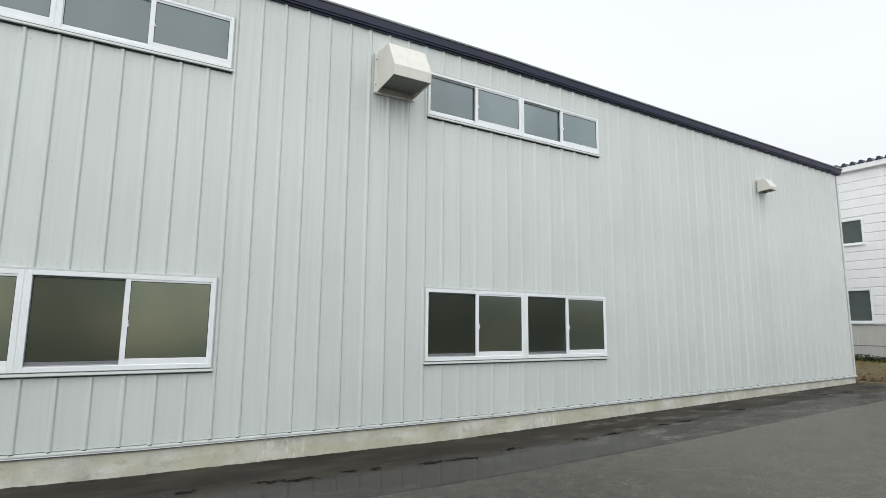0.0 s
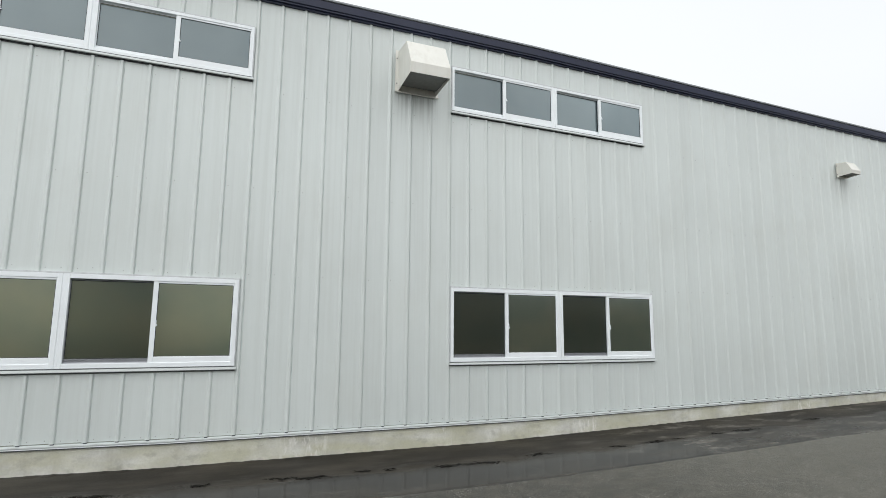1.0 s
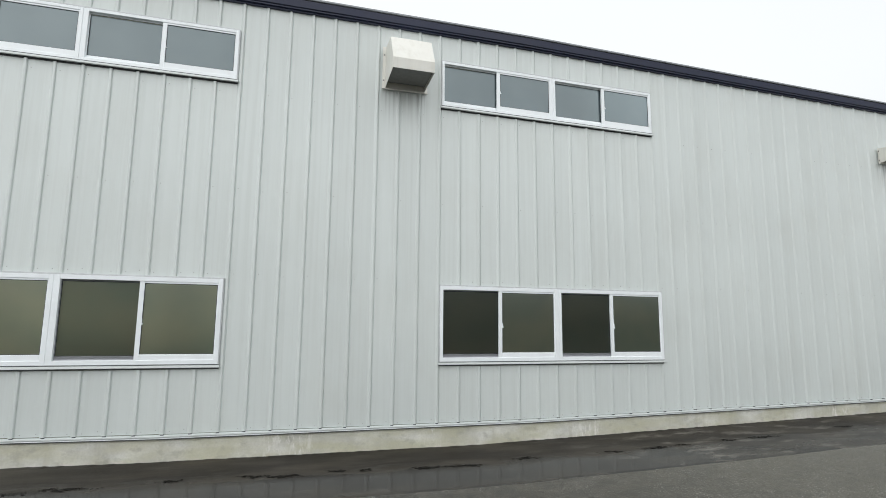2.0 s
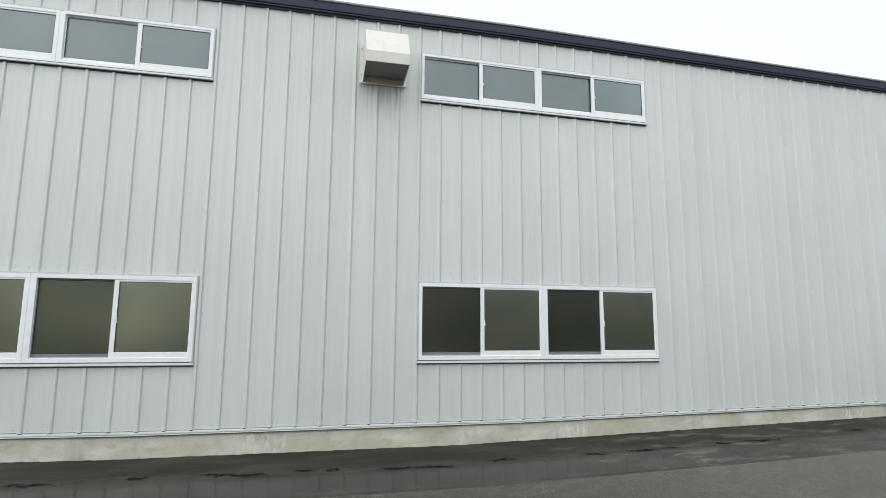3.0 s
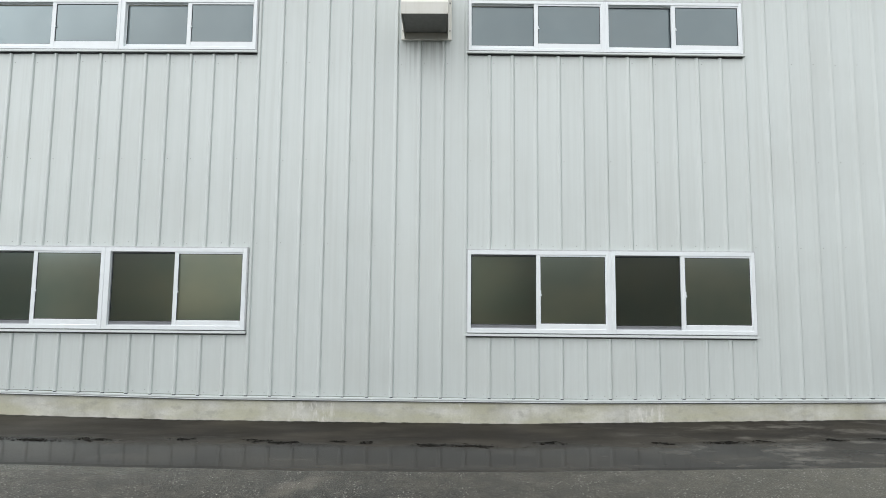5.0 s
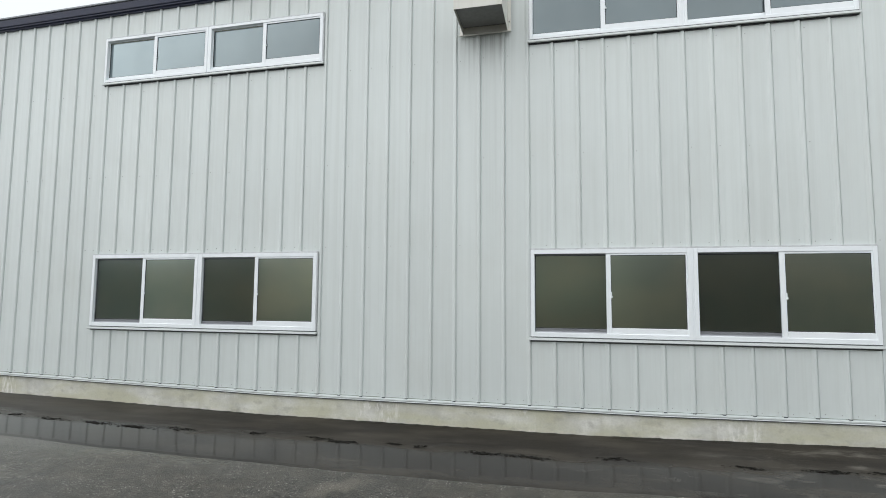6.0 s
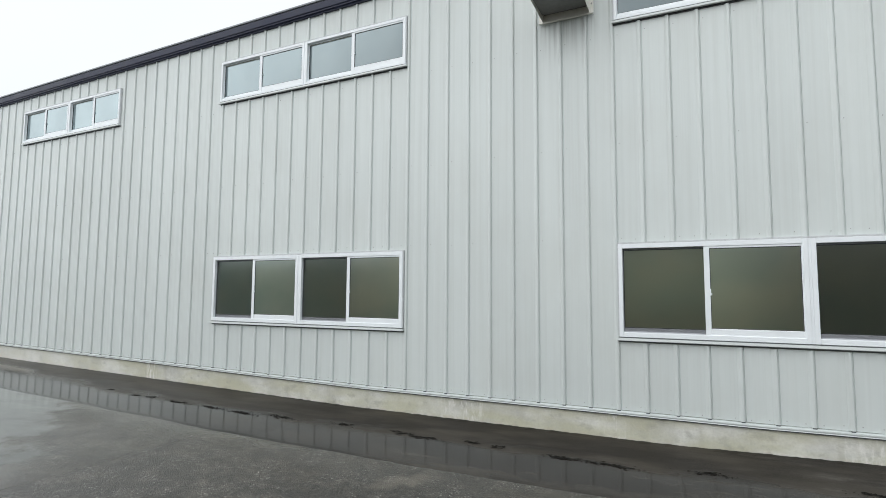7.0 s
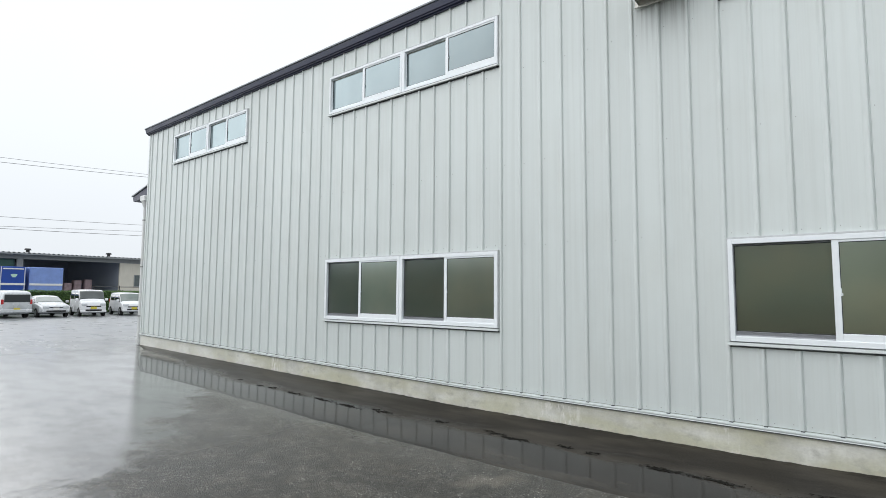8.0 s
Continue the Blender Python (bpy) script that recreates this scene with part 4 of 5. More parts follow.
LAMP_CLEAR = plain("clear_lamp", (0.60, 0.62, 0.64), 0.12, 0.1)
LAMP_RED = plain("red_lamp", (0.45, 0.02, 0.02), 0.2)
PLATE_YELLOW = plain("yellow_plate", (0.62, 0.52, 0.06), 0.4)
PLATE_WHITE = plain("white_plate", (0.75, 0.75, 0.72), 0.4)
BLACK_TRIM = plain("black_trim", (0.015, 0.015, 0.016), 0.5)


def car_rows(stations, count=64):
    """The body's sizes (x, zb, zs, zt, w, wt) at even steps from tail to nose, their corners rounded off."""
    xs = [stations[0][0] + (stations[-1][0] - stations[0][0]) * i / (count - 1) for i in range(count)]
    cols = [np.interp(xs, [q[0] for q in stations], [q[k] for q in stations]) for k in range(1, 6)]
    for col in cols:
        for _ in range(2):
            col[1:-1] = (col[:-2] + 2 * col[1:-1] + col[2:]) / 4
    return list(zip(xs, *cols))


def car_half(row):
    """One side of the body's cross-section from the sill to the middle of the roof, as a smooth curve; four steps between marks."""
    x, zb, zs, zt, w, wt = row
    marks = [(w * .80, zb), (w * .975, zb + .05), (w, zb + .45 * (zs - zb)), (w * .985, zs), (wt + (w - wt) * .1, zt - .09), (wt * .87, zt - .015), (0, zt + .015)]
    pts = [marks[0]] + marks + [(-marks[-2][0], marks[-2][1])]
    out = []
    for k in range(1, len(pts) - 2):
        p0, p1, p2, p3 = (Vector(q) for q in pts[k - 1:k + 3])
        for j in range(4):
            t = j / 4
            q = 0.5 * (2 * p1 + (p2 - p0) * t * 0.6 + (-(p2 - p0) * 1.2 + 6 * (p2 - p1) - (p3 - p1) * 0.6) * t * t + ((p2 - p0) * 0.6 - 4 * (p2 - p1) + (p3 - p1) * 0.6) * t ** 3)
            out.append((x, q[0], q[1]))
    out.append((x, 0.0, marks[-1][1]))
    return out


def skin_patch(halves, i0, i1, j0, j1, side, out=0.012):
    """A pane of glass that follows the body between two rows and two lines along it; side 0 spans both halves."""
    def at(i, j):
        h = halves[i]
        last = len(h) - 1
        if side == 0 and j > last:
            p = h[2 * last - j]
            return Vector((p[0], -p[1], p[2]))
        p = h[j]
        return Vector((p[0], p[1] * (side or 1), p[2]))
    bm = bmesh.new()
    grid = []
    middle = Vector((0, 0, 0.9))
    for i in range(i0, i1 + 1):
        row = []
        for j in range(j0, j1 + 1):
            p = at(i, j)
            u = at(min(i + 1, len(halves) - 1), j) - at(max(i - 1, 0), j)
            v = at(i, j + 1) - at(i, j - 1)
            nrm = u.cross(v).normalized()
            if nrm.dot(Vector((p.x * 0.2, p.y, p.z)) - middle * 0.9) < 0:
                nrm = -nrm
            row.append((bm.verts.new(p + nrm * out), bm.verts.new(p - nrm * 0.012)))
        grid.append(row)
    ni, nj = len(grid), len(grid[0])
    for a, b in zip(grid, grid[1:]):
        for p, q, r, t in zip(a, a[1:], b, b[1:]):
            bm.faces.new((p[0], q[0], t[0], r[0]))
            bm.faces.new((p[1], r[1], t[1], q[1]))
    for i in range(ni - 1):
        for j in (0, nj - 1):
            bm.faces.new((grid[i][j][0], grid[i + 1][j][0], grid[i + 1][j][1], grid[i][j][1]))
    for j in range(nj - 1):
        for i in (0, ni - 1):
            bm.faces.new((grid[i][j][0], grid[i][j][1], grid[i][j + 1][1], grid[i][j + 1][0]))
    bmesh.ops.recalc_face_normals(bm, faces=bm.faces)
    return bm


def build_car(name, label, at, turn, stations, roof, paint, plate, wheels, lamp_z, grille, screen):
    """stations: (x, zb, zs, zt, w, wt) from tail to nose; roof: index of the stations at the roof's rear and front edge."""
    car = thing(name, label, "car", at, "parked cars", turn=turn)
    rows = car_rows(stations)
    halves = [car_half(row) for row in rows]
    bm = bmesh.new()
    rings = [[bm.verts.new((x, -y, z)) for x, y, z in h] + [bm.verts.new(p) for p in reversed(h[:-1])] for h in halves]
    for a, b in zip(rings, rings[1:]):
        k = len(a)
        for i in range(k):
            j = (i + 1) % k
            bm.faces.new((a[i], a[j], b[j], b[i]))
    for ring in (rings[0], rings[-1]):
        c = bm.verts.new(sum((v.co for v in ring), Vector()) / len(ring))
        for i in range(len(ring)):
            bm.faces.new((ring[i], ring[(i + 1) % len(ring)], c))
    bmesh.ops.recalc_face_normals(bm, faces=bm.faces)
    part("body", bm, paint, car, smooth=True)
    r, f = stations[roof[0]], stations[roof[1]]
    cowl, tail = stations[roof[1] + 1], stations[roof[0] - 1]

    def row_at(x):
        return min(range(len(rows)), key=lambda i: abs(rows[i][0] - x))
    ir, jf, ic, it = row_at(r[0]), row_at(f[0]), row_at(cowl[0]), row_at(tail[0])
    part("windscreen", skin_patch(halves, jf + 1, ic, 17, 31, 0), screen, car, smooth=True)
    if roof[0] <= 2:
        e = stations[0]
        lo, hi = e[2] + 0.02, e[3] - 0.06
        part("rear_window", one_box(e[0] - 0.015, e[0] + 0.03, -e[5] * 0.95, e[5] * 0.95, lo, hi, 0.01), CAR_GLASS, car)
    else:
        part("rear_window", skin_patch(halves, it + 1, ir - 1, 18, 30, 0), CAR_GLASS, car, smooth=True)
    ends = [i for i in range(it, ic) if rows[i][3] - rows[i][2] > 0.2]
    mid = (ir + jf) // 2
    for side in (-1, 1):
        for a, b in ((max(ends[0], ir - 2) + 1, mid - 1), (mid + 1, ends[-1])):
            part("side_window", skin_patch(halves, a, b, 13, 15, side), CAR_GLASS, car, smooth=True)
        mx = cowl[0] - 0.12
        part("mirror", one_box(mx - 0.06, mx + 0.05, side * (f[4] + 0.11) - 0.09, side * (f[4] + 0.11) + 0.09, cowl[2] + 0.06, cowl[2] + 0.22, 0.03), paint, car)
        nose = stations[-1]
        y = side * nose[4] * 0.74
        part("headlight", one_box(nose[0] - 0.22, nose[0] + 0.02, y - 0.17, y + 0.17, lamp_z - 0.08, lamp_z + 0.09, 0.03), LAMP_CLEAR, car)
        back_s = stations[0]
        y = side * (back_s[4] - 0.045)
        part("tail_lamp", one_box(back_s[0] - 0.015, back_s[0] + 0.14, y - 0.06, y + 0.06, lamp_z + 0.12, lamp_z + 0.42, 0.02), LAMP_RED, car)
        for wx in wheels:
            o = side * (stations[2][4] - 0.065)
            t = part("wheel", cylinder(bmesh.new(), (wx, o - 0.085, 0.28), (wx, o + 0.085, 0.28), 0.28, seg=24), TYRE, car)
            half = [(wx + 0.345 * math.cos(math.pi * i / 12), 0.25 + 0.345 * math.sin(math.pi * i / 12)) for i in range(13)]
            bm = bmesh.new()
            fa, fb = ([bm.verts.new((px, side * (stations[2][4] + e), pz)) for px, pz in half] for e in (-0.12, 0.004))
            for i in range(13):
                bm.faces.new((fa[i], fa[(i + 1) % 13], fb[(i + 1) % 13], fb[i]))
            bm.faces.new(fa[::-1])
            bm.faces.new(fb)
            bmesh.ops.recalc_face_normals(bm, faces=bm.faces)
            part("wheel_arch", bm, BLACK_TRIM, car)
            part("rim", cylinder(bmesh.new(), (wx, o + side * 0.08, 0.28), (wx, o + side * 0.095, 0.28), 0.18, seg=16), RIM, t)
    nose = stations[-1]
    for z0, z1, w in grille:
        part("grille", one_box(nose[0] - 0.05, nose[0] + (0.012 if z0 > 0.5 else 0.038), -w, w, z0, z1, 0.01), BLACK_TRIM, car)
    part("number_plate", one_box(nose[0] + 0.0125, nose[0] + 0.042, -0.165, 0.165, grille[0][0] - 0.13, grille[0][0] + 0.02), plate, car)
    part("rear_plate", one_box(stations[0][0] - 0.03, stations[0][0] - 0.018, -0.165, 0.165, 0.47, 0.62), plate, car)
    part("bumper", one_box(nose[0] - 0.2, nose[0] + 0.03, -nose[4] * 1.05, nose[4] * 1.05, nose[1] - 0.04, nose[1] + 0.14, 0.04), paint, car)
    part("rear_bumper", one_box(stations[0][0] - 0.04, stations[0][0] + 0.2, -stations[0][4] * 1.05, stations[0][4] * 1.05, stations[0][1] - 0.02, stations[0][1] + 0.2, 0.04), paint, car)
    return car


KEI = ((-1.70, .30, .98, 1.66, .70, .63), (-1.62, .24, .99, 1.74, .73, .66), (-1.3, .22, .99, 1.77, .74, .67), (.86, .22, .98, 1.75, .74, .67), (1.24, .22, .97, 1.09, .74, .71), (1.58, .24, .88, 1.01, .73, .68), (1.70, .30, .74, .88, .71, .64))
KEI_LOW = ((-1.65, .30, .88, 1.44, .68, .58), (-1.52, .24, .9, 1.54, .72, .61), (-1.2, .22, .9, 1.58, .73, .62), (.50, .22, .9, 1.56, .73, .62), (1.06, .22, .88, .99, .73, .67), (1.52, .24, .75, .88, .72, .63), (1.66, .32, .60, .75, .69, .60))
SEDAN = ((-2.15, .35, .75, .85, .70, .62), (-2.05, .25, .80, .97, .80, .68), (-1.40, .22, .82, .99, .84, .70), (-.85, .22, .85, 1.30, .84, .58), (-.3, .22, .85, 1.37, .84, .60), (.22, .22, .85, 1.33, .84, .61), (1.02, .22, .84, .95, .84, .74), (1.75, .24, .74, .85, .83, .70), (2.08, .30, .62, .76, .78, .64), (2.17, .36, .52, .66, .70, .60))
VAN = ((-2.20, .35, .95, 1.50, .78, .70), (-2.08, .25, 1.0, 1.62, .84, .70), (-1.6, .22, 1.0, 1.68, .85, .70), (.60, .22, 1.0, 1.66, .85, .69), (1.40, .22, .98, 1.08, .85, .75), (2.05, .24, .8, .92, .82, .7), (2.2, .32, .62, .78, .74, .6))
gp = gz(-36)
build_car("minivan", "silver minivan parked with its tail towards the yard", (-36.3, 9.85, gp), 188, VAN, (2, 3), SILVER_PAINT, PLATE_YELLOW, (-1.35, 1.35), .72, ((.55, .66, .4),), WINDSCREEN)
build_car("sedan", "pale silver sedan parked against a clipped hedge", (-36.0, 12.1, gp), 0, SEDAN, (3, 5), SILVER_PAINT, PLATE_WHITE, (-1.35, 1.3), .63, ((.60, .66, .36), (.34, .45, .52)), WINDSCREEN)
build_car("kei_van", "tall boxy white small van parked against the hedge", (-35.6, 14.40, gp), -6, KEI, (2, 3), WHITE_PAINT, PLATE_YELLOW, (-1.12, 1.15), .78, ((.62, .70, .42), (.34, .46, .46)), DUSKY_SCREEN)
build_car("hatchback", "white small hatchback parked beside the tall van", (-35.5, 16.85, gp), -5, KEI_LOW, (2, 3), WHITE_PAINT, PLATE_YELLOW, (-1.1, 1.1), .70, ((.55, .63, .4), (.36, .46, .45)), WINDSCREEN)

LEAF = leaf_material("hedge_leaf", (0.06, 0.13, 0.028), (0.13, 0.23, 0.055))
HEDGE_CORE = plain("hedge_shade", (0.03, 0.055, 0.018), 0.9)


def build_hedge():
    hedge = thing("hedge", "long clipped green hedge behind the parked cars", "hedge", (-41, 0, 0))
    part("hedge_core", one_box(-0.35, 0.35, 2, 32, gz(-41), 1.42, 0.05), HEDGE_CORE, hedge)
    rng = random.Random(9)
    bm = bmesh.new()
    for _ in range(26000):
        y = rng.uniform(6, 28)
        if rng.random() < 0.68:
            x, z = 0.42 + rng.gauss(0, 0.05), rng.uniform(gz(-41) + 0.05, 1.5)
        else:
            x, z = rng.uniform(-0.45, 0.45), 1.47 + rng.gauss(0, 0.035) + 0.05 * noise.noise((y * 0.9, 0, 0))
        a, b, s = rng.uniform(0, 6.28), rng.uniform(-0.9, 0.9), rng.uniform(0.03, 0.06)
        u = Vector((math.cos(a) * math.cos(b), math.sin(a) * math.cos(b), math.sin(b))) * s
        v = u.cross(Vector((rng.uniform(-1, 1), rng.uniform(-1, 1), 1))).normalized() * s * 0.5
        c = Vector((x, y, z))
        bm.faces.new([bm.verts.new(c + q) for q in (-u, v, u, -v)])
    part("foliage", bm, LEAF, hedge)


build_hedge()


def build_rail():
    rail = thing("guard_rail", "thin dark steel guard rail behind the hedge", "rail", (-43, 0, 0))
    for z in (1.5, 1.85):
        part("bar", cylinder(bmesh.new(), (0, 17.0, z), (0, 27.0, z), 0.03, seg=8), BLACK_TRIM, rail)
    for i in range(6):
        part("post", cylinder(bmesh.new(), (0, 17.2 + 1.9 * i, gz(-43)), (0, 17.2 + 1.9 * i, 1.95), 0.035, seg=8), BLACK_TRIM, rail)


build_rail()

SHED_WALL = painted("beige_shed_paint", (0.62, 0.59, 0.51), 0.6, 0.06, 0.0, 1.0, (0.6, 0.55, 0.5), 0.25)
SHED_STEEL = painted("grey_shed_steel", (0.27, 0.285, 0.29), 0.55, 0.08)
# inner boards: the grey-blue haze inside the shed is put into their colour
SHED_HAZE = plain("hazy_shed_board", (0.44, 0.49, 0.58), 0.9)
BLUE = painted("blue_truck_paint", (0.010, 0.06, 0.33), 0.4, 0.06)
BLUE_PALE = painted("pale_blue_tarpaulin", (0.20, 0.30, 0.62), 0.5, 0.08)
GOODS = plain("wrapped_goods", (0.36, 0.26, 0.27), 0.5, 0.0, 0.2, 3)


def build_warehouse():
    shed = thing("warehouse", "long low open-fronted warehouse with a grey corrugated roof", "warehouse")
    xa, xb, ya, yb = -58.0, -76.0, -6.0, 46.0
    part("wall", one_box(xa - 0.25, xa, 24.6, yb, -0.2, 4.55), SHED_WALL, shed, "beige panel wall")
    part("back_wall", one_box(xb, xb + 0.2, ya, yb, -0.2, 5.82), SHED_HAZE, shed)
    part("end_wall", one_box(xb + 0.2, xa - 0.25, ya, ya + 0.2, -0.2, 5.1), SHED_WALL, shed)
    part("end_wall", one_box(xb + 0.2, xa - 0.25, yb - 0.2, yb, -0.2, 4.55), SHED_WALL, shed)
    part("partition", one_box(xb + 0.2, xa - 0.3, 25.0, 25.2, -0.2, 5.12), SHED_HAZE, shed)
    part("lintel", one_box(xa - 0.2, xa + 0.05, ya, yb, 4.55, 5.0, 0.01), SHED_STEEL, shed)
    for y in (7.5, 15.75):
        part("column", one_box(xa - 0.3, xa - 0.02, y - 0.25, y + 0.25, -0.2, 4.55, 0.01), SHED_STEEL, shed)
    part("green_shutter", one_box(xa - 0.5, xa - 0.42, 7.8, 15.4, 3.3, 4.54), plain("green_sheet", (0.05, 0.12, 0.10), 0.6), shed, "dull green rolled sheet")
    bm = bmesh.new()
    y = ya
    a = []
    while y <= yb:
        for dy, dz in ((0, 0), (0.11, 0.0), (0.2, 0.09), (0.31, 0.09)):
            a.append((bm.verts.new((xa + 0.7, y + dy, 5.08 + dz)), bm.verts.new((xb - 0.5, y + dy, 5.9 + dz))))
        y += 0.4
    for p, q in zip(a, a[1:]):
        bm.faces.new((p[0], q[0], q[1], p[1]))
    part("roof", bm, SHED_STEEL, shed, "corrugated metal roof")
    part("gutter", one_box(xa + 0.55, xa + 0.72, ya, yb, 4.95, 5.07, 0.01), SHED_STEEL, shed)
    for y in (16.4, 23.6):
        bm = cylinder(bmesh.new(), (xa - 0.5, y, 5.1), (xa - 0.5, y, 5.5), 0.16)
        cylinder(bm, (xa - 0.5, y, 5.46), (xa - 0.5, y, 5.62), 0.3, 0.24)
        part("roof_vent", bm, BLACK_TRIM, shed, "dark roof vent")
    bm = bmesh.new()
    for q in ((26.1, 26.16, 2.0, 3.3), (27.6, 27.66, 2.0, 3.3), (26.16, 27.6, 2.0, 2.06), (26.16, 27.6, 3.24, 3.3)):
        box(bm, xa + 0.002, xa + 0.06, *q)
    w = part("window", bm, SHED_STEEL, shed)
    part("pane", one_box(xa + 0.003, xa + 0.03, 26.16, 27.6, 2.06, 3.24), DARK_PANE, w)
    for y, h in ((20.6, 2.5), (21.5, 2.8), (22.5, 2.9)):
        st = thing("wrapped_pallet", "stack of wrapped goods on a pallet in the warehouse", "pallet", (-61, y, gz(-60)), "pallet stacks")
        part("pallet", one_box(-0.5, 0.5, -0.38, 0.38, 0.0, 0.14), SHED_WALL, st)
        part("load", one_box(-0.46, 0.46, -0.36, 0.36, 0.142, h, 0.07), GOODS, st)


def build_truck(at, length, paint, label, mark):
    t = thing("box_truck", label, "truck", at, "trucks")
    g = 0.95
    part("cargo_box", one_box(-1.1, 1.1, 0, length, g, 3.75, 0.04), paint, t)
    part("chassis", one_box(-0.4, 0.4, 0.1, length + 0.3, 0.6, g - 0.002), BLACK_TRIM, t)
    part("lower_rail", one_box(1.1, 1.14, 0.02, length - 0.02, 2.12, 2.30, 0.01), PLATE_WHITE, t, "white band along the box")
    for y in (0.06, length - 0.12):
        part("corner_post", one_box(1.09, 1.13, y, y + 0.06, g + 0.02, 3.72, 0.01), LAMP_CLEAR if mark else paint, t)
    if mark:
        bm = bmesh.new()
        v = [bm.verts.new((1.105, 1.0 + 0.2 * math.cos(a) * (1 + 0.4 * math.sin(3 * a)), 2.95 + 0.2 * math.sin(a) * (1 + 0.3 * math.cos(2 * a)))) for a in [i * 0.3927 for i in range(16)]]
        bm.faces.new(v)
        part("painted_mark", bm, plain("pale_green_mark", (0.45, 0.68, 0.55), 0.5), t)
        part("upper_rail", one_box(1.1, 1.13, 0.2, length - 0.2, 3.5, 3.6, 0.01), PLATE_WHITE, t)
    for y in (0.7, length - 0.7):
        for x in (-0.85, 0.85):
            w = part("wheel", cylinder(bmesh.new(), (x - 0.13, y, 0.42), (x + 0.13, y, 0.42), 0.42, seg=20), TYRE, t)
            part("rim", cylinder(bmesh.new(), (x + 0.125, y, 0.42), (x + 0.145, y, 0.42), 0.22, seg=14), RIM, w)


build_warehouse()
build_truck((-53, 12.95, gz(-53)), 1.85, BLUE, "deep blue box truck standing behind the hedge", True)
build_truck((-53, 15.05, gz(-53)), 2.55, BLUE_PALE, "paler blue box truck standing behind the hedge", False)
build_truck((-53, 9.6, gz(-53)), 3.0, BLUE, "deep blue box truck standing behind the hedge", False)

WIRE = plain("black_cable", (0.03, 0.03, 0.03), 0.6)


def build_cable(z0, z1, r):
    """A cable across the car park that sags a little between its far ends."""
    cu = bpy.data.curves.new("cable", "CURVE")
    cu.dimensions, cu.bevel_depth, cu.bevel_resolution = "3D", r, 1
    s = cu.splines.new("POLY")
    s.points.add(24)
    slope = (z1 - z0) / 11.3
    for i in range(25):
        y = -20 + 70 * i / 24
        u = (y - 17.7) / 35
        s.points[i].co = (-50, y, z0 + slope * (y - 12.2) + 0.6 * (u * u - 0.03), 1)
    cu.materials.append(WIRE)
    ob = new("cable", cu)
    tagged(ob, "thin black overhead cable across the grey sky", "cable", "overhead cables")


for z0, z1, r in ((12.6, 13.2, .014), (12.2, 12.92, .018), (7.62, 8.05, .016), (6.82, 7.43, .014), (6.63, 6.98, .018)):
    build_cable(z0, z1, r)

# ---- the siding's sheets, one ribbed pan each ----
SCREW = plain("grey_screw", (0.36, 0.37, 0.36), 0.5, 0.2)
CLOSURE = plain("grey_foam_closure", (0.10, 0.105, 0.11), 0.9)


def rib_x(k):
    for (k0, x0), (k1, x1) in zip(RIB_MARKS, RIB_MARKS[1:]):
        if k <= k1:
            return x0 + (x1 - x0) * (k - k0) / (k1 - k0)
    return RIB_MARKS[-1][1]


PAN = ((-0.046, 0.0), (-0.041, -0.002), (-0.026, -0.0165), (-0.021, -0.0197), (-0.016, -0.021), (-0.006, -0.021), (-0.0015, -0.0198), (0.0012, -0.0172), (0.0056, -0.003), (0.0070, 0.0058), (0.0130, 0.0068), (0.017, 0.0),
       (0.072, 0.0), (0.081, 0.0011), (0.091, 0.0011), (0.100, 0.0), (0.172, 0.0), (0.181, 0.0011), (0.191, 0.0011), (0.200, 0.0))


def pan_profile(a, b, end):
    """Points (x, y) across one pan from a to b: a slanting flank, the rib's crest at 0, a steep drop into the lap joint and two faint beads."""
    base = list(PAN) + [(end, 0.0)]
    for (x0, y0), (x1, y1) in zip(base[:], base[1:]):
        base += [(e, y0 + (y1 - y0) * (e - x0) / (x1 - x0)) for e in (a, b) if x0 < e < x1]
    return [(x, y) for x, y in sorted(base) if a - 1e-6 <= x <= b + 1e-6]


SHEETS = {}


def sheet_mesh(a, b, z0, z1, end):
    key = tuple(round(v, 3) for v in (a, b, z0, z1, end))
    if key in SHEETS:
        return SHEETS[key]
    prof = pan_profile(a, b, end)
    verts, faces = [], []
    for z in (z0, z1):
        verts += [(x, y, z) for x, y in prof]
    k = len(prof)
    for i in range(k - 1):
        faces.append((i, i + 1, k + i + 1, k + i))
    verts += [(prof[0][0], 0.011, z0), (prof[-1][0], 0.011, z0), (prof[0][0], 0.011, z1), (prof[-1][0], 0.011, z1)]
    faces.append((2 * k, 2 * k + 1, *range(k - 1, -1, -1)))
    faces.append((2 * k + 3, 2 * k + 2, *range(k, 2 * k)))
    faces.append((0, k, 2 * k + 2, 2 * k))
    faces.append((k - 1, 2 * k + 1, 2 * k + 3, 2 * k - 1))
    me = bpy.data.meshes.new("siding_sheet")
    me.from_pydata(verts, [], faces)
    me.materials.append(SIDING)
    for f in me.polygons[:k - 1]:
        f.use_smooth = True
    me.set_sharp_from_angle(angle=radians(33))
    SHEETS[key] = me
    return me


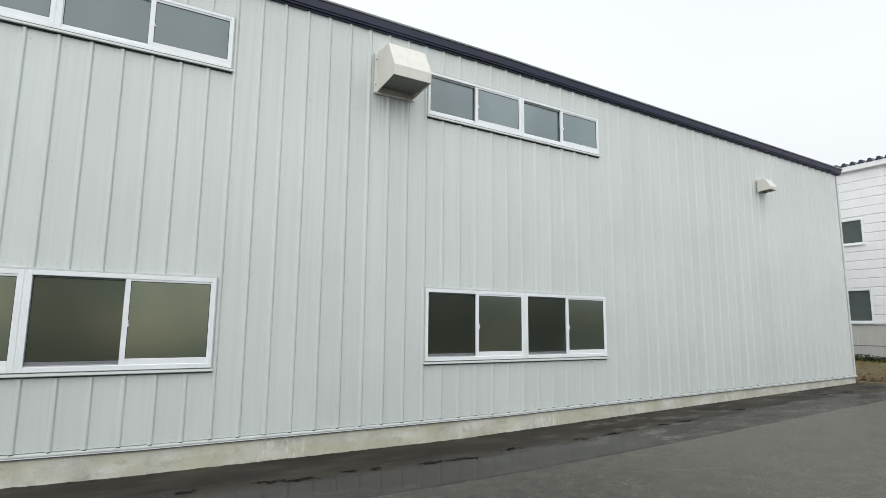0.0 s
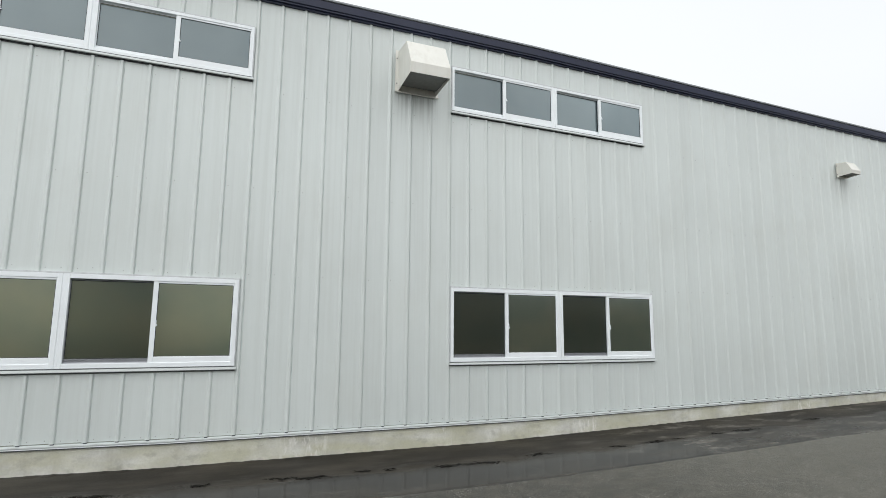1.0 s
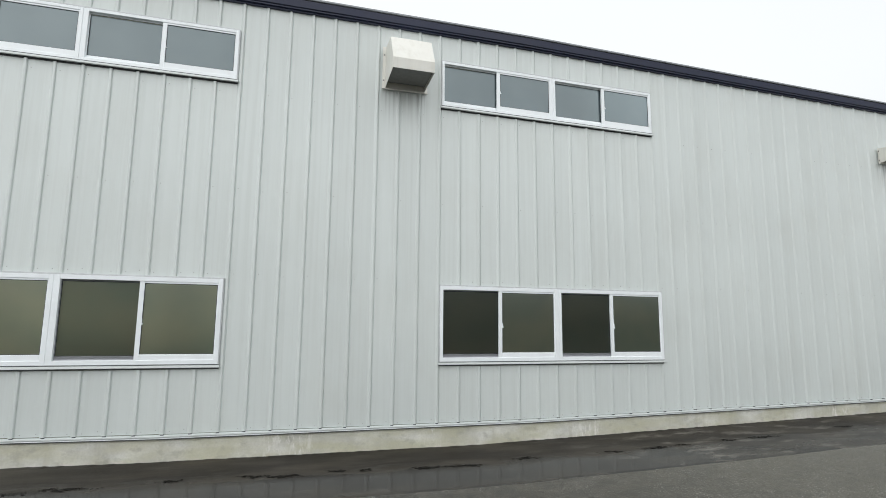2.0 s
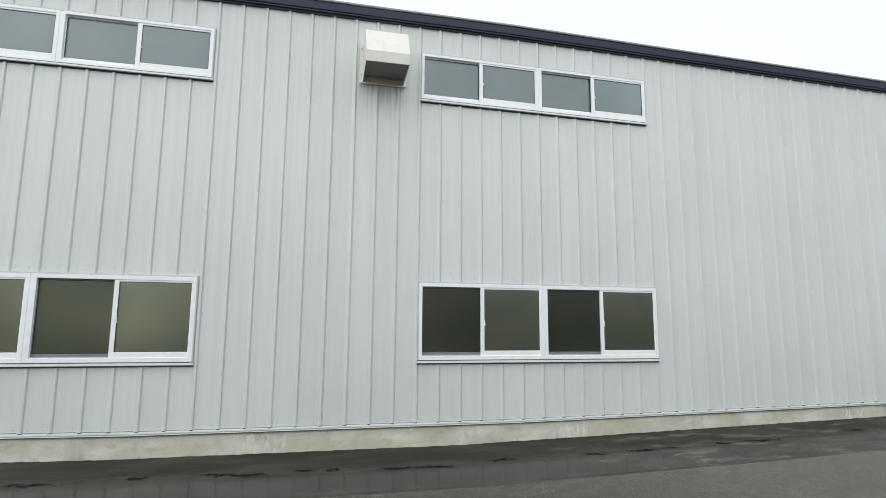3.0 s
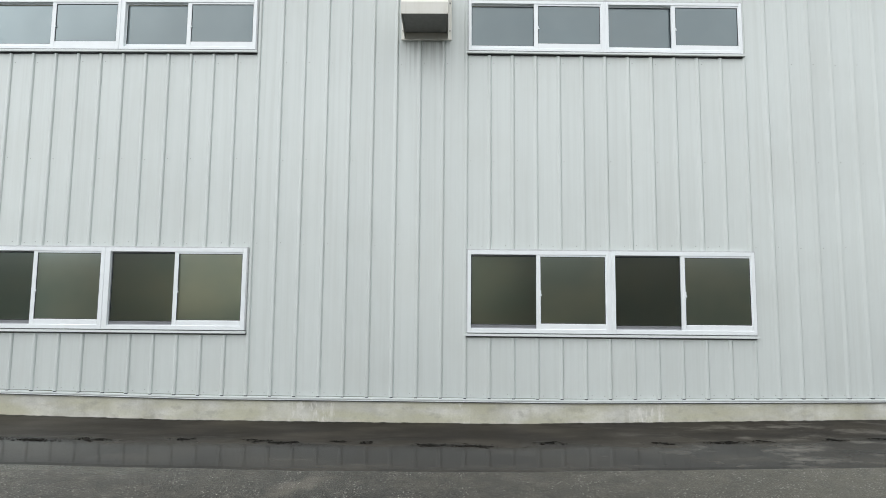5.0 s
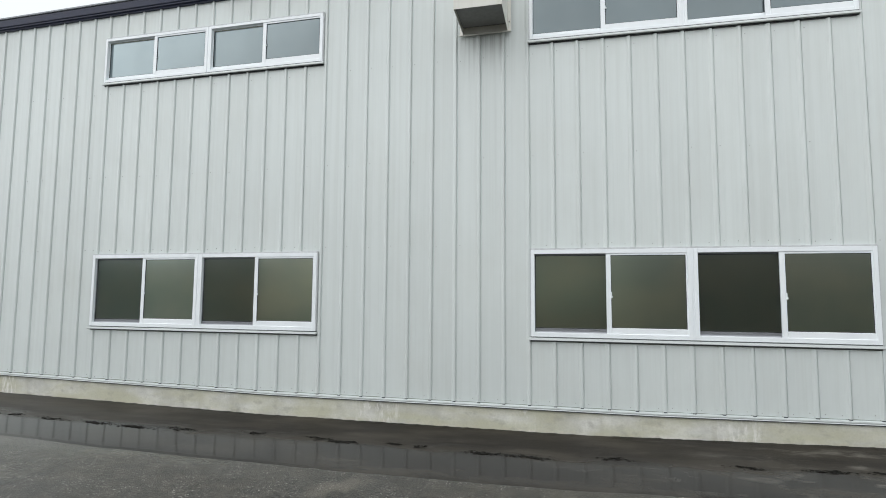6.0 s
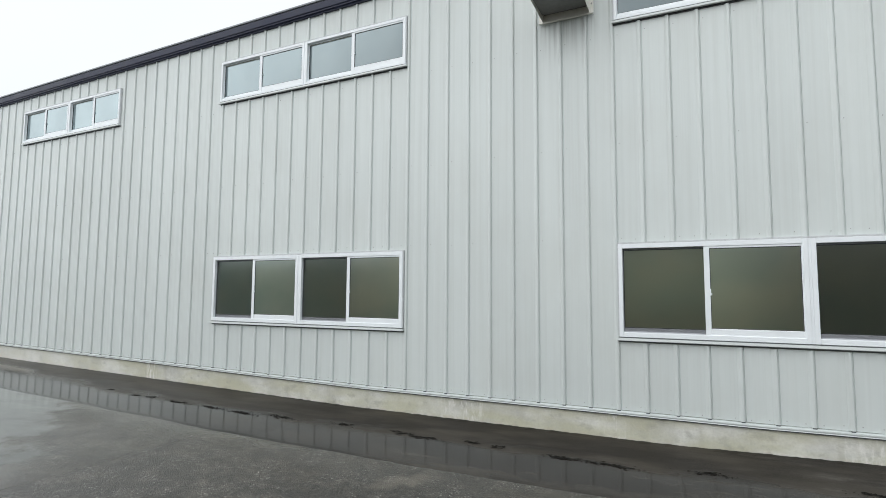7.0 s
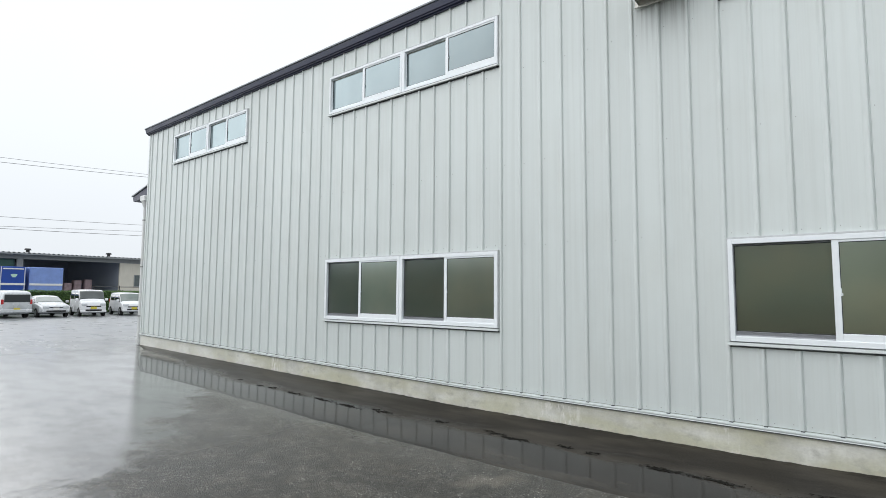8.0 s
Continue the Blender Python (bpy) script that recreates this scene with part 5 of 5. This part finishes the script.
def build_siding():
    inside = [k for k in range(-47, 48) if X0 + 0.05 < rib_x(k) < X1 - 0.05]
    first, last = inside[0], inside[-1]
    heads = bmesh.new()
    closures = bmesh.new()
    rng = random.Random(2)
    for k in range(first - 1, last + 1):
        xr = rib_x(k)
        zb = PLINTH + round(rise(xr), 3) + 0.042
        zt = EAVE + 0.012 - round(droop(xr), 3)
        end = rib_x(k + 1) - xr - 0.046
        a, b = max(xr - 0.046, X0 + 0.031), min(xr + end, X1 - 0.031)
        if xr > X0 + 0.08:
            box(closures, xr - 0.027, xr + 0.006, YW - 0.017, YW + 0.005, zb - 0.014, zb - 0.001)
        cuts = sorted({a, b, *(v for o in OPENINGS for v in (o[0] - 0.013, o[1] + 0.013) if a < v < b)})
        for p, q in zip(cuts, cuts[1:]):
            if q - p < 0.0008:
                continue
            mid = (p + q) / 2
            z = zb
            spans = []
            for o in sorted((o for o in OPENINGS if o[0] - 0.013 < mid < o[1] + 0.013), key=lambda o: o[2]):
                spans.append((z, o[2] - (0.015 if o[3] - o[2] > 0.9 else 0.006) - round(lean(o, mid), 3)))
                z = o[3] + 0.016 - round(lean(o, mid), 3)
            spans.append((z, zt))
            for s0, s1 in spans:
                ob = new("siding_sheet", sheet_mesh(p - xr, q - xr, s0, s1, end))
                ob.location = (xr, YW, 0)
                ob.parent = wall_south
        over_window = [(2.165, 0.19)] if any(o[0] - 0.1 < xr + 0.19 < o[1] + 0.1 for o in LOWER) else []
        for z, dx in (*over_window, (0.362, 0.06), (0.365, 0.21), (2.165, 0.05), (3.22, 0.045), (4.47, 0.045)):
            x = xr + dx
            if x > X1 - 0.1 or any(o[0] - 0.03 < x < o[1] + 0.03 and o[2] - 0.03 < z < o[3] + 0.03 for o in OPENINGS):
                continue
            if z > 1 and rng.random() < 0.25:
                continue
            zz = z + rng.uniform(-0.012, 0.012) + (rise(x) if z < 1 else 0)
            cylinder(heads, (x, YW + 0.001, zz), (x, YW - 0.006, zz), 0.005, 0.004, 6)
    screws = part("screw_heads", heads, SCREW, wall_south)
    screws["kind"] = "stuff"
    stops = part("rib_closures", closures, CLOSURE, wall_south)
    stops["kind"] = "stuff"


build_siding()
